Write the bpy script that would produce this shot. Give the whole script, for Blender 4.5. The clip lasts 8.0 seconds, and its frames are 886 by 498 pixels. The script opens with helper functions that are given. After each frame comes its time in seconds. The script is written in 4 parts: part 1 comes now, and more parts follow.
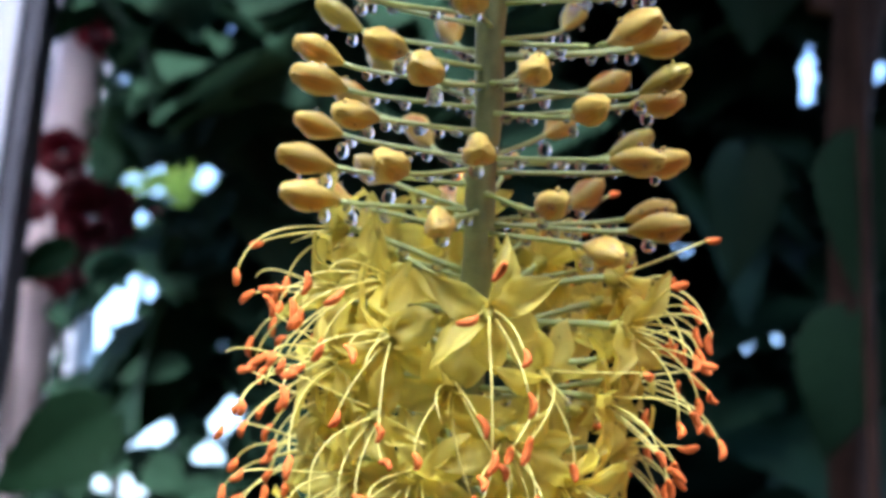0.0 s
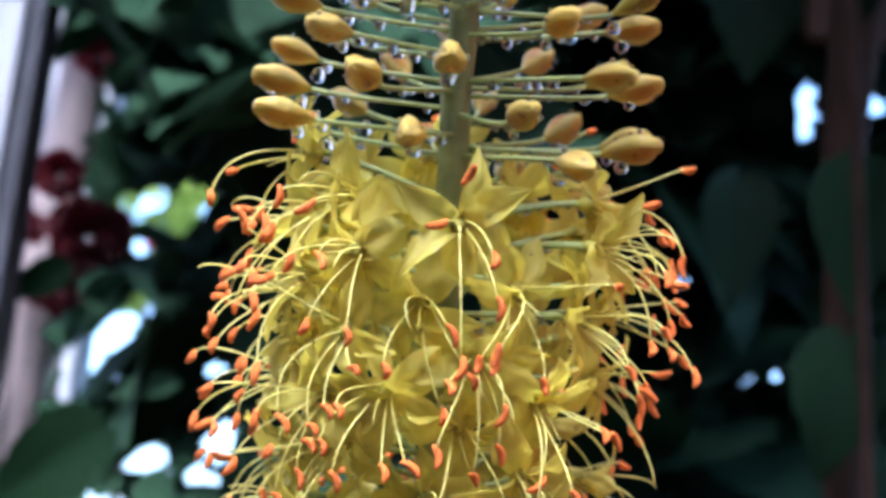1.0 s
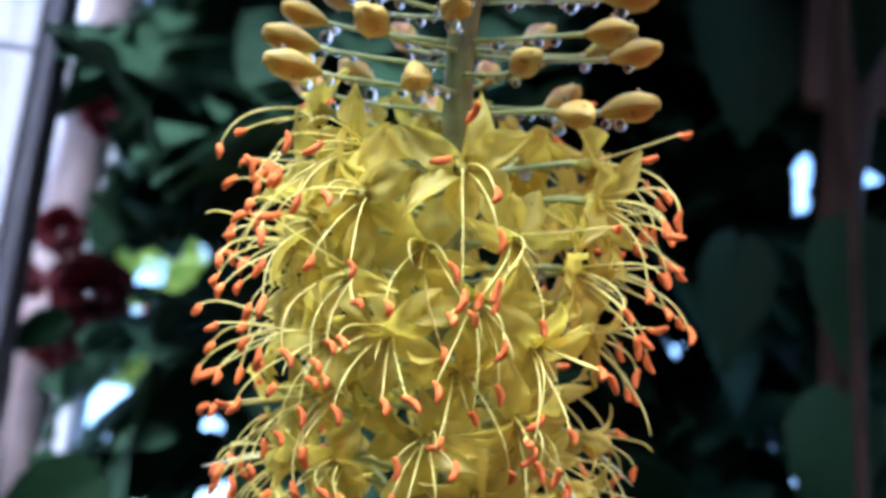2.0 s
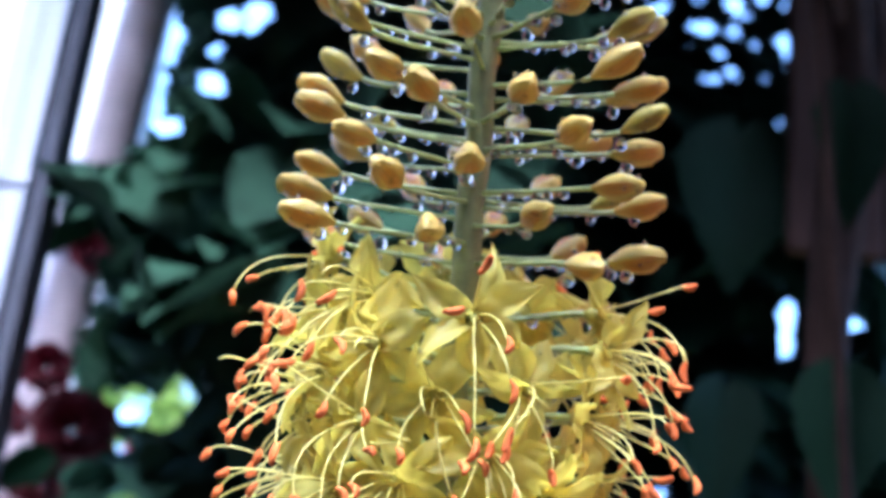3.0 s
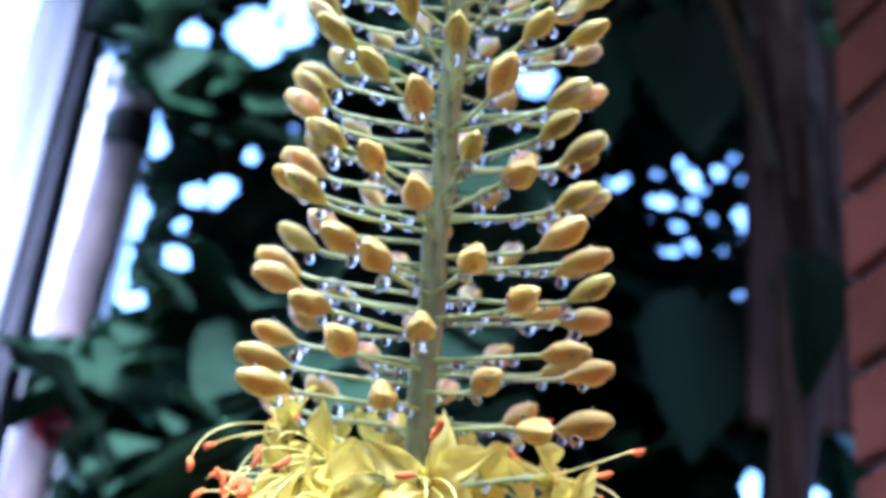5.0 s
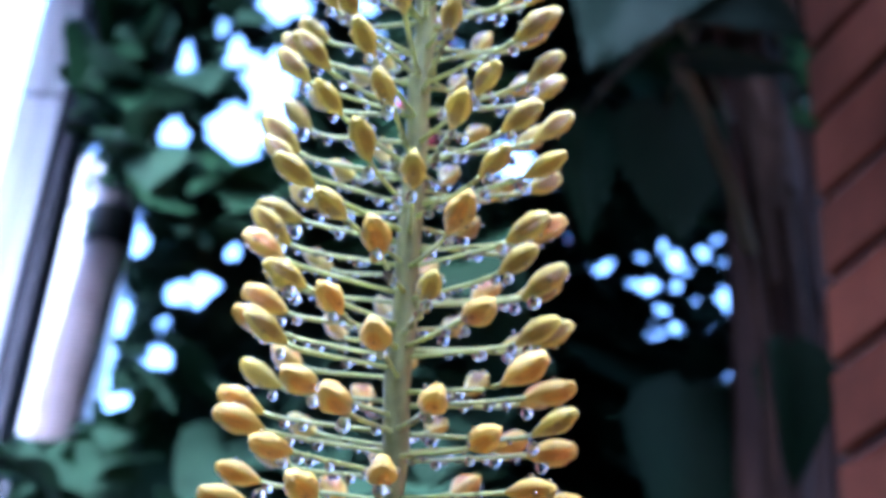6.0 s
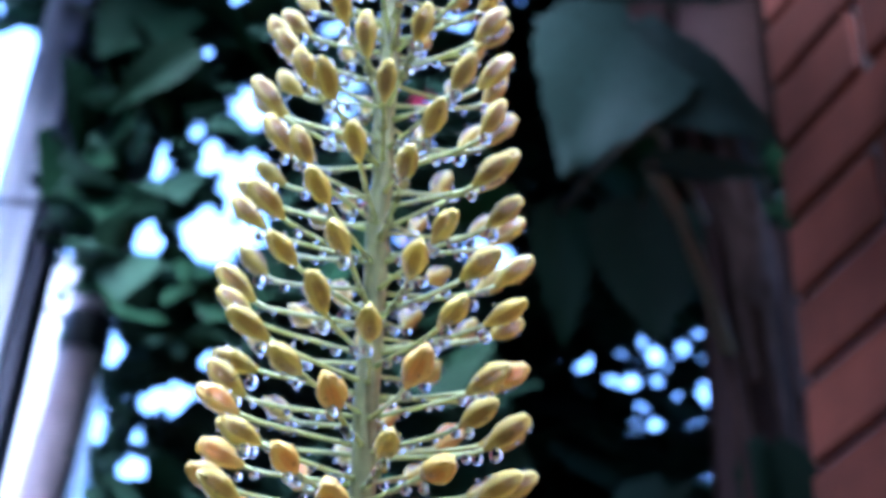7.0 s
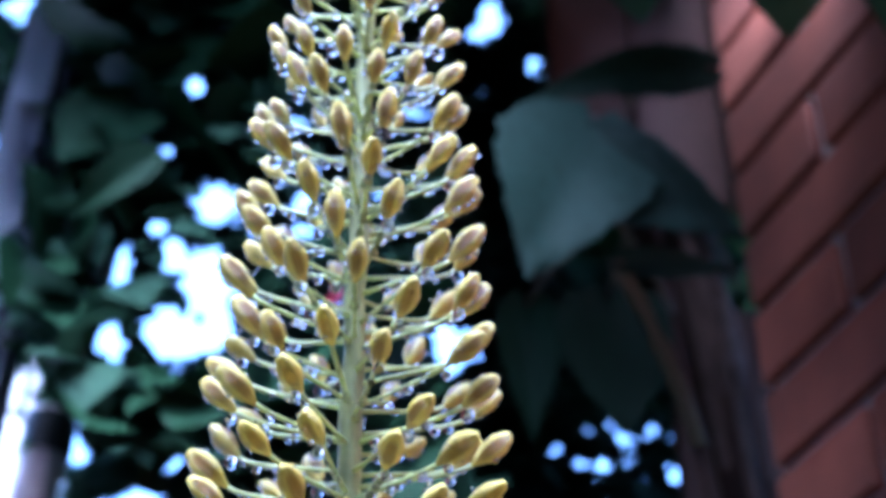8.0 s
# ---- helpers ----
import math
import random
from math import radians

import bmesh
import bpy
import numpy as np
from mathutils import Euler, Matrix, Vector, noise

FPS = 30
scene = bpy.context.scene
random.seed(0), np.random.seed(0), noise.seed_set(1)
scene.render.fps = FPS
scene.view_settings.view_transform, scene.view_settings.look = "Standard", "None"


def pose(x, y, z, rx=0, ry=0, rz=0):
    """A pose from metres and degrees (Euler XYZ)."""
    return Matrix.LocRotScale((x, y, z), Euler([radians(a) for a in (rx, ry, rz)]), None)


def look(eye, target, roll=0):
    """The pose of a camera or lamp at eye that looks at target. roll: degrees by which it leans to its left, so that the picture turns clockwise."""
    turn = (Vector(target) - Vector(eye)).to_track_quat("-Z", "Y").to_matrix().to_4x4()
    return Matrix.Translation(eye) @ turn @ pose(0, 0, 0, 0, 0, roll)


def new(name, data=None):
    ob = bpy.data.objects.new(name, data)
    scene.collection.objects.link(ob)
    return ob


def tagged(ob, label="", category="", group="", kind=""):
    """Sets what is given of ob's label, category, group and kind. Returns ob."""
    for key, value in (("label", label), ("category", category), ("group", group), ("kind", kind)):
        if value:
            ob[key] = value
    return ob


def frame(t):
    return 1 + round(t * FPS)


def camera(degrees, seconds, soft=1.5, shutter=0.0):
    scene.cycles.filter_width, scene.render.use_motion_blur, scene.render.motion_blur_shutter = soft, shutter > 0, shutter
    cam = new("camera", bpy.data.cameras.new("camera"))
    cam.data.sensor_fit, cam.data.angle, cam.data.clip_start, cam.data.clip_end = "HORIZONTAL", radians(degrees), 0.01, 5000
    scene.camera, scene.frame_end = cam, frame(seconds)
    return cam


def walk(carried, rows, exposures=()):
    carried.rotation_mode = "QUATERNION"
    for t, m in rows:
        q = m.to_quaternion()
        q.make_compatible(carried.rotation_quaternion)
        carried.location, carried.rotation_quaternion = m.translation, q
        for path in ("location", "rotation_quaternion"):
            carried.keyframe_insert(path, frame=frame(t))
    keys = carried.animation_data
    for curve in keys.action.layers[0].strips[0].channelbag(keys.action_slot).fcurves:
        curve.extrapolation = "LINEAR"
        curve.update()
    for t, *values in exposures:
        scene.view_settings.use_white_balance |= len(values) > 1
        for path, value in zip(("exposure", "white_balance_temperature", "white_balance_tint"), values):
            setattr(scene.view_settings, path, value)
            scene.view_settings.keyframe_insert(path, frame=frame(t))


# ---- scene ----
cam = camera(31.56, 8.0, soft=3.3)
cam.data.dof.use_dof = True
cam.data.dof.focus_distance = 0.262
cam.data.dof.aperture_fstop = 23.0
PATH = [
    (0, pose(0.0000, -0.1303, 1.1688, 103.550, -4.175, -1.004)),
    (0.5, pose(0.0053, -0.1258, 1.1607, 104.127, -4.199, -0.820)),
    (1, pose(0.0073, -0.1245, 1.1456, 105.484, -4.719, -1.056)),
    (1.2, pose(0.0098, -0.1223, 1.1406, 105.741, -4.754, -1.086)),
    (2.5, pose(0.0061, -0.1259, 1.1130, 111.563, -5.882, -1.804)),
    (3, pose(0.0032, -0.1284, 1.1186, 113.945, -5.811, -2.268)),
    (3.5, pose(0.0033, -0.1275, 1.1179, 115.330, -5.684, -2.531)),
    (4, pose(0.0044, -0.1308, 1.1146, 116.492, -5.792, -2.612)),
    (4.5, pose(0.0053, -0.1351, 1.1120, 118.596, -5.350, -3.120)),
    (5.8, pose(0.0089, -0.1397, 1.1219, 122.643, -4.249, -3.051)),
    (6, pose(0.0104, -0.1411, 1.1246, 123.248, -3.701, -2.930)),
    (6.5, pose(0.0119, -0.1412, 1.1292, 124.674, -3.623, -2.472)),
    (7, pose(0.0142, -0.1424, 1.1388, 126.511, -2.659, -3.016)),
    (7.5, pose(0.0129, -0.1480, 1.1507, 128.191, -1.651, -3.331)),
    (8, pose(0.0109, -0.1510, 1.1596, 129.059, -0.705, -3.225)),
]
walk(cam, PATH, exposures=[(0, 2.95, 5200, 10), (1.2, 2.95, 5100, 9), (3.5, 3.4, 4600, 14), (6, 3.8, 4500, 18), (8, 3.65, 4350, 18)])

# ---- light ----
world = bpy.data.worlds.new("overcast_sky")
scene.world = world
world.use_nodes = True
wn = world.node_tree
sky = wn.nodes.new("ShaderNodeTexSky")
sky.sky_type = "NISHITA"
sky.sun_disc = False
sky.sun_elevation = radians(56)
sky.sun_rotation = radians(200)
sky.air_density, sky.dust_density, sky.ozone_density = 1.0, 4.0, 1.0
wn.nodes["Background"].inputs["Strength"].default_value = 0.15
wn.links.new(sky.outputs["Color"], wn.nodes["Background"].inputs["Color"])

sun_data = bpy.data.lights.new("sun", "SUN")
sun_data.energy, sun_data.angle, sun_data.color = 0.8, radians(45), (1.0, 0.97, 0.93)
sun = new("sun", sun_data)
sun.matrix_basis = look((-1.1, -2.6, 4.2), (0, 0, 0))


# ---- materials ----
def material(name, base, rough=0.6, metal=0.0, vary=0.2, scale=60.0, fine=None, bump=0.15, thin=0.0, coat=0.0, second=None, per_object=0.0, spec=0.5, clear=0.0):
    """A surface with two scales of colour variation, fine relief, and light through thin tissue (thin)."""
    m = bpy.data.materials.new(name)
    m.use_nodes = True
    t = m.node_tree
    n, l = t.nodes, t.links
    bsdf = n["Principled BSDF"]
    bsdf.inputs["Roughness"].default_value = rough
    bsdf.inputs["Metallic"].default_value = metal
    bsdf.inputs["Coat Weight"].default_value = coat
    bsdf.inputs["Coat Roughness"].default_value = 0.06
    bsdf.inputs["Specular IOR Level"].default_value = spec
    co = n.new("ShaderNodeTexCoord")
    big = n.new("ShaderNodeTexNoise")
    big.inputs["Scale"].default_value = scale
    big.inputs["Detail"].default_value = 4
    small = n.new("ShaderNodeTexNoise")
    small.inputs["Scale"].default_value = fine or scale * 9
    small.inputs["Detail"].default_value = 3
    l.new(co.outputs["Object"], big.inputs["Vector"])
    l.new(co.outputs["Object"], small.inputs["Vector"])
    mix = n.new("ShaderNodeMix")
    mix.data_type = "RGBA"
    dark = [c * (1 - vary) for c in base]
    light = [min(1, c * (1 + vary)) for c in base]
    mix.inputs["A"].default_value = (*(second or dark), 1)
    mix.inputs["B"].default_value = (*light, 1)
    ramp = n.new("ShaderNodeMapRange")
    ramp.inputs["From Min"].default_value, ramp.inputs["From Max"].default_value = 0.3, 0.7
    l.new(big.outputs["Fac"], ramp.inputs["Value"])
    l.new(ramp.outputs["Result"], mix.inputs["Factor"])
    grain = n.new("ShaderNodeMix")
    grain.data_type = "RGBA"
    grain.blend_type = "MULTIPLY"
    grain.inputs["Factor"].default_value = 0.5
    tone = n.new("ShaderNodeMapRange")
    tone.inputs["To Min"].default_value, tone.inputs["To Max"].default_value = 1 - vary, 1 + vary * 0.5
    l.new(small.outputs["Fac"], tone.inputs["Value"])
    l.new(mix.outputs["Result"], grain.inputs["A"])
    l.new(tone.outputs["Result"], grain.inputs["B"])
    colour = grain.outputs["Result"]
    if per_object:
        info = n.new("ShaderNodeObjectInfo")
        hsv = n.new("ShaderNodeHueSaturation")
        val = n.new("ShaderNodeMapRange")
        val.inputs["To Min"].default_value, val.inputs["To Max"].default_value = 1 - per_object, 1 + per_object
        l.new(info.outputs["Random"], val.inputs["Value"])
        l.new(val.outputs["Result"], hsv.inputs["Value"])
        l.new(colour, hsv.inputs["Color"])
        colour = hsv.outputs["Color"]
    l.new(colour, bsdf.inputs["Base Color"])
    if bump:
        b = n.new("ShaderNodeBump")
        b.inputs["Strength"].default_value = bump
        b.inputs["Distance"].default_value = 0.0006
        l.new(small.outputs["Fac"], b.inputs["Height"])
        l.new(b.outputs["Normal"], bsdf.inputs["Normal"])
    if thin:
        tr = n.new("ShaderNodeBsdfTranslucent")
        l.new(colour, tr.inputs["Color"])
        sh = n.new("ShaderNodeMixShader")
        sh.inputs["Fac"].default_value = thin
        l.new(bsdf.outputs["BSDF"], sh.inputs[1])
        l.new(tr.outputs["BSDF"], sh.inputs[2])
        surface = sh.outputs["Shader"]
        if clear:
            see = n.new("ShaderNodeBsdfTransparent")
            see.inputs["Color"].default_value = (1.0, 0.96, 0.62, 1)
            wet = n.new("ShaderNodeMixShader")
            wet.inputs["Fac"].default_value = clear
            l.new(surface, wet.inputs[1])
            l.new(see.outputs["BSDF"], wet.inputs[2])
            surface = wet.outputs["Shader"]
        l.new(surface, n["Material Output"].inputs["Surface"])
    return m


def panelled(m, panel, seam):
    """Colours a bud's closed petals: a warm panel on each back, pale margins and tip, a dark seam where two meet."""
    t = m.node_tree
    n, l = t.nodes, t.links
    bsdf = n["Principled BSDF"]
    source = bsdf.inputs["Base Color"].links[0].from_socket

    def node(kind, op, a, b=None):
        q = n.new(kind)
        q.operation = op
        l.new(a, q.inputs[0])
        if b is not None:
            if isinstance(b, float):
                q.inputs[1].default_value = b
                q.inputs[2].default_value = 1.0 - b
            else:
                l.new(b, q.inputs[1])
        return q.outputs[0]

    def step(value, lo, hi):
        q = n.new("ShaderNodeMapRange")
        q.interpolation_type = "SMOOTHSTEP"
        q.inputs["From Min"].default_value, q.inputs["From Max"].default_value = lo, hi
        l.new(value, q.inputs["Value"])
        return q.outputs["Result"]

    def blend(fac, a, colour):
        q = n.new("ShaderNodeMix")
        q.data_type = "RGBA"
        q.inputs["B"].default_value = (*colour, 1)
        l.new(fac, q.inputs["Factor"])
        l.new(a, q.inputs["A"])
        return q.outputs["Result"]

    uv = n.new("ShaderNodeUVMap")
    sep = n.new("ShaderNodeSeparateXYZ")
    l.new(uv.outputs["UV"], sep.inputs["Vector"])
    c = node("ShaderNodeMath", "COSINE", node("ShaderNodeMath", "MULTIPLY", sep.outputs["X"], 6 * math.pi))
    up = step(sep.outputs["Y"], 0.08, 0.40)
    tip = step(sep.outputs["Y"], 0.96, 0.74)
    f = node("ShaderNodeMath", "MULTIPLY", node("ShaderNodeMath", "MULTIPLY", step(c, -0.45, 0.55), up), tip)
    one = node("ShaderNodeMath", "COSINE", node("ShaderNodeMath", "MULTIPLY", sep.outputs["X"], 2 * math.pi))
    f = node("ShaderNodeMath", "MULTIPLY", f, node("ShaderNodeMath", "MULTIPLY_ADD", step(one, -0.2, 0.6), 0.72))
    g = node("ShaderNodeMath", "MULTIPLY", node("ShaderNodeMath", "MULTIPLY", step(c, 0.965, 1.0), step(sep.outputs["Y"], 0.25, 0.5)), 0.38)
    final = blend(g, blend(f, source, panel), seam)
    l.new(final, bsdf.inputs["Base Color"])
    return m


M_STEM = material("green_stem", (0.25, 0.28, 0.12), 0.45, vary=0.3, scale=160, bump=0.3, coat=0.2)
M_PEDICEL = material("pale_green_stalk", (0.50, 0.57, 0.21), 0.35, vary=0.2, scale=150, thin=0.25, coat=0.2)
M_BUD = panelled(material("ochre_bud", (0.72, 0.54, 0.10), 0.30, vary=0.16, scale=240, thin=0.25, coat=0.5, bump=0.5, per_object=0.12), (0.56, 0.21, 0.008), (0.10, 0.028, 0.004))
M_BUD_YOUNG = panelled(material("olive_yellow_bud", (0.66, 0.57, 0.10), 0.30, vary=0.16, scale=240, thin=0.25, coat=0.5, bump=0.5, per_object=0.12), (0.20, 0.092, 0.006), (0.04, 0.015, 0.003))
M_TEPAL = material("yellow_petal", (0.95, 0.85, 0.25), 0.45, vary=0.12, scale=160, clear=0.32, thin=0.66, coat=0.3, per_object=0.12)
M_TEPAL_OLD = material("faded_yellow_petal", (0.88, 0.77, 0.22), 0.45, vary=0.20, scale=160, clear=0.28, thin=0.6, coat=0.4, per_object=0.15)
M_FILAMENT = material("yellow_green_filament", (0.86, 0.79, 0.23), 0.4, vary=0.12, scale=200, thin=0.25)
M_STYLE = material("pale_green_style", (0.70, 0.74, 0.46), 0.4, vary=0.12, scale=200, thin=0.2, coat=0.2)
M_ANTHER = material("orange_pollen", (0.90, 0.20, 0.028), 0.75, vary=0.25, scale=700, bump=0.6, per_object=0.12)
M_OVARY = material("green_yellow_throat", (0.50, 0.46, 0.08), 0.5, vary=0.2, scale=200)
# Nearly black base colour: the shade on these leaves is put into it.
M_LEAF_SHADED = material("shaded_green_leaf", (0.010, 0.026, 0.013), 0.65, spec=0.08, vary=0.35, scale=30, fine=260, thin=0.1, per_object=0.35, bump=0.3)
# Sky sheen and shade on the large leaves are put into this bluish green.
M_LEAF_TEAL = material("dim_teal_green_leaf", (0.013, 0.031, 0.022), 0.6, spec=0.12, vary=0.25, scale=30, fine=260, thin=0.15, per_object=0.2, bump=0.3)
M_LEAF = material("dark_green_leaf", (0.018, 0.049, 0.020), 0.55, spec=0.08, vary=0.35, scale=30, fine=260, thin=0.3, per_object=0.28, bump=0.3)
M_LEAF_FAR = material("deep_green_foliage", (0.031, 0.069, 0.037), 0.75, spec=0.10, vary=0.4, scale=20, fine=200, thin=0.15, bump=0.3)
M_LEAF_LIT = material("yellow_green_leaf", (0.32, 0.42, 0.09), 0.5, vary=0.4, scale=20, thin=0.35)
M_LEAF_ROSE = material("rose_leaf", (0.05, 0.11, 0.03), 0.4, vary=0.3, scale=60, thin=0.3, per_object=0.3)
M_TWIG = material("brown_twig", (0.08, 0.06, 0.045), 0.8, vary=0.35, scale=40, bump=0.5)
M_BARK = material("brown_bark", (0.032, 0.017, 0.013), 0.85, spec=0.1, vary=0.4, scale=18, fine=120, bump=0.9)
M_BARK_PALE = material("flaking_pale_bark", (0.055, 0.034, 0.027), 0.85, spec=0.1, vary=0.35, scale=40, fine=200, bump=0.8)
M_BOARD = material("brown_stained_board", (0.055, 0.026, 0.019), 0.7, spec=0.1, vary=0.3, scale=8, fine=140, bump=0.5)
M_ROSE = material("crimson_rose_petal", (0.12, 0.004, 0.013), 0.6, vary=0.3, scale=80, thin=0.2, per_object=0.2)
M_ROSE_PINK = material("pink_rose_petal", (0.62, 0.08, 0.15), 0.55, vary=0.25, scale=80, thin=0.25, per_object=0.2)
M_WHITE = material("white_painted_wood", (0.46, 0.47, 0.53), 0.45, vary=0.05, scale=12, fine=160)
# On the post's core this dark colour stands for the side's shade.
M_DARKWOOD = material("dark_timber", (0.06, 0.06, 0.08), 0.7, vary=0.3, scale=15, fine=150, bump=0.4)
M_CANE = material("pinkish_brown_cane", (0.66, 0.53, 0.55), 0.55, vary=0.15, scale=25, fine=220)
M_TAPE = material("black_tape", (0.012, 0.012, 0.015), 0.5, vary=0.2, scale=60)
M_BRICK = material("red_brick", (0.25, 0.070, 0.037), 0.85, vary=0.28, scale=14, fine=260, bump=0.7, per_object=0.16)
M_MORTAR = material("grey_mortar", (0.36, 0.34, 0.32), 0.95, vary=0.2, scale=30, fine=400, bump=0.8)
# Light grey, so that the added wall behind bounces fill light.
M_BOUNCE = material("grey_bounce_surface", (0.50, 0.50, 0.50), 0.9, vary=0.12, scale=4, fine=120)
M_LIMEWASH = material("white_limewash", (0.46, 0.46, 0.50), 0.85, vary=0.08, scale=5, fine=90)
M_GROUND = material("garden_soil_and_grass", (0.10, 0.09, 0.05), 0.95, vary=0.5, scale=3, fine=60, second=(0.05, 0.08, 0.025))

M_WATER = bpy.data.materials.new("clear_water")
M_WATER.use_nodes = True
wb = M_WATER.node_tree.nodes["Principled BSDF"]
wb.inputs["Roughness"].default_value = 0.0
wb.inputs["IOR"].default_value = 1.33
wb.inputs["Transmission Weight"].default_value = 1.0


# ---- mesh helpers ----
def mesh_of(name, verts, faces, mat, smooth=True, uvs=None):
    me = bpy.data.meshes.new(name)
    me.from_pydata([tuple(v) for v in verts], [], faces)
    if uvs is not None:
        layer = me.uv_layers.new(name="UVMap")
        for loop in me.loops:
            layer.data[loop.index].uv = uvs[loop.vertex_index]
    me.materials.append(mat)
    if smooth:
        me.polygons.foreach_set("use_smooth", [True] * len(me.polygons))
    me.update()
    return me


WORLD_OF = {}


def top(name, m, label, category, group="", kind="", data=None):
    ob = new(name, data)
    ob.matrix_basis = m
    WORLD_OF[ob] = m
    return tagged(ob, label, category, group, kind)


def part(name, me, parent, m, label=""):
    """Links a mesh as one part under a thing or a part; m is its pose in the world."""
    ob = new(name, me)
    ob.parent = parent
    ob.matrix_basis = WORLD_OF[parent].inverted() @ m
    WORLD_OF[ob] = m
    return tagged(ob, label)


def frame_of(p, z, up=Vector((0, 0, 1)), scale=1.0):
    """A pose at p whose z axis points along z and whose y axis is as near to up as may be."""
    z = Vector(z).normalized()
    x = up.cross(z)
    x = x.normalized() if x.length > 1e-4 else Vector((1, 0, 0))
    y = z.cross(x)
    m = Matrix((x, y, z)).transposed().to_4x4()
    return Matrix.Translation(p) @ m @ Matrix.Diagonal((scale, scale, scale, 1))


def bezier(a, b, c, d, k):
    out = []
    for i in range(k + 1):
        t = i / k
        out.append(a * (1 - t) ** 3 + b * 3 * t * (1 - t) ** 2 + c * 3 * t * t * (1 - t) + d * t ** 3)
    return out


def tube(name, pts, radii, mat, sides=6, caps=True):
    """A round stalk along pts, with a radius at each."""
    verts, faces = [], []
    ref = Vector((0.31, 0.2, 0.93))
    for i, p in enumerate(pts):
        d = (pts[min(i + 1, len(pts) - 1)] - pts[max(i - 1, 0)]).normalized()
        x = d.cross(ref).normalized()
        y = d.cross(x)
        for k in range(sides):
            a = 2 * math.pi * k / sides
            verts.append(p + (x * math.cos(a) + y * math.sin(a)) * radii[i])
    for i in range(len(pts) - 1):
        for k in range(sides):
            q = i * sides
            faces.append((q + k, q + (k + 1) % sides, q + sides + (k + 1) % sides, q + sides + k))
    if caps:
        faces.append(tuple(range(sides))[::-1])
        faces.append(tuple(range(len(verts) - sides, len(verts))))
    return mesh_of(name, verts, faces, mat)


def box_mesh(name, lo, hi, mat, bevel=0.0):
    bm = bmesh.new()
    bmesh.ops.create_cube(bm, size=1)
    for v in bm.verts:
        v.co = Vector([(a + b) / 2 + c * (b - a) for a, b, c in zip(lo, hi, v.co)])
    if bevel:
        bmesh.ops.bevel(bm, geom=bm.edges[:], offset=bevel, segments=2, affect="EDGES", profile=0.6)
    me = bpy.data.meshes.new(name)
    bm.to_mesh(me)
    bm.free()
    me.materials.append(mat)
    return me

# ---- setting ----
bm = bmesh.new()
bmesh.ops.create_grid(bm, x_segments=60, y_segments=60, size=60)
for v in bm.verts:
    r = v.co.length
    v.co.z = 0.02 * noise.noise(v.co * 0.9) if r < 20 else 0.0
gm = bpy.data.meshes.new("ground")
bm.to_mesh(gm)
bm.free()
gm.materials.append(M_GROUND)
ground = tagged(new("ground", gm), "brown garden soil with thin grass", "ground", kind="structure")

# The brick wall: a corner at CORNER, the seen face running towards the viewer along RUN.
CORNER = Vector((0.311, 0.861, 0.0))
RUN = Vector((0.330, -0.944, 0.0)).normalized()
OUT = Vector((-RUN.y, RUN.x, 0.0)) * -1.0
if OUT.x > 0:
    OUT = -OUT
WALL_TOP, COURSE, BED0 = 3.30, 0.075, 1.7771
wall_m = Matrix((RUN, -OUT, Vector((0, 0, 1)))).transposed().to_4x4()
wall_m.translation = CORNER
core = box_mesh("mortar_core", (0.007, 0.009, 0.0), (3.2, 0.215, WALL_TOP - 0.005), M_MORTAR)
wall = top("wall_brick", wall_m, "red brick house wall with raked grey mortar joints", "wall", kind="structure", data=core)


# ---- foxtail lily ----
U = 0.0957
Z0 = 1.2


def axis_at(z):
    """The spike's axis at the height z, bending towards the viewer as it rises."""
    s = (z - Z0) / U
    if s > -0.4:
        y = 1.8414 - 0.5082 * s + 0.0662 * s * s
    else:
        slope = -0.5082 - 0.0662 * 0.8
        y0 = 1.8414 + 0.5082 * 0.4 + 0.0662 * 0.16
        q = -0.4 - s
        y = y0 - slope * (1 - math.exp(-q / 3.0)) * 3.0
    return Vector((U * (0.0733 - 0.0133 * s), U * y, z))


def tangent_at(z):
    return (axis_at(z + 0.004) - axis_at(z - 0.004)).normalized()


def bud_place(n):
    """Angle and height of the nth bud on its spiral."""
    return radians(6.70 - 137.4443 * n + 9.946e-4 * n * n), Z0 + U * (0.8479 + 0.009872 * n + 2.26e-6 * n * n)


# Buds that stand off their spiral: degrees round the stem and millimetres up it.
STRAY_LOWER = {-50: (-3, -1.5), -47: (-2, -2.0), -42: (-1, -2.5), -39: (4, -1.3), -37: (1, 2.4), -34: (-4, -2.6), -31: (4, 0.6), -29: (-1, 1.4), -26: (-1, 2.1), -24: (6, 5.2), -21: (-1, -1.4), -18: (2, -0.5), -16: (3, 3.6), -13: (-2, 1.2), -10: (0, 3.2), -8: (2, 4.0), 5: (4, 2.9), 29: (-3, -1.1)}
STRAY_UPPER = {37: (-2, 1.1), 42: (-10, -3.1), 45: (2, 5.4), 47: (1, -2.7), 58: (5, 1.5), 60: (10, -0.2), 63: (-2, -4.2), 68: (-2, -1.5), 71: (1, 1.6), 74: (13, 1.4), 76: (-6, -2.0), 81: (-3, -2.7), 89: (-5, -1.1), 92: (3, 0.6), 94: (13, 3.5), 100: (1, 3.6), 102: (8, 0.4), 105: (3, 0.9), 113: (7, 4.9), 118: (5, 3.5), 134: (-9, -4.3)}
STRAY = {**STRAY_LOWER, **STRAY_UPPER}
# Flowers that have opened above the rest.
EARLY = (-49,)


def ramp(x, a, b, va, vb):
    t = min(1, max(0, (x - a) / (b - a)))
    return va + (vb - va) * t


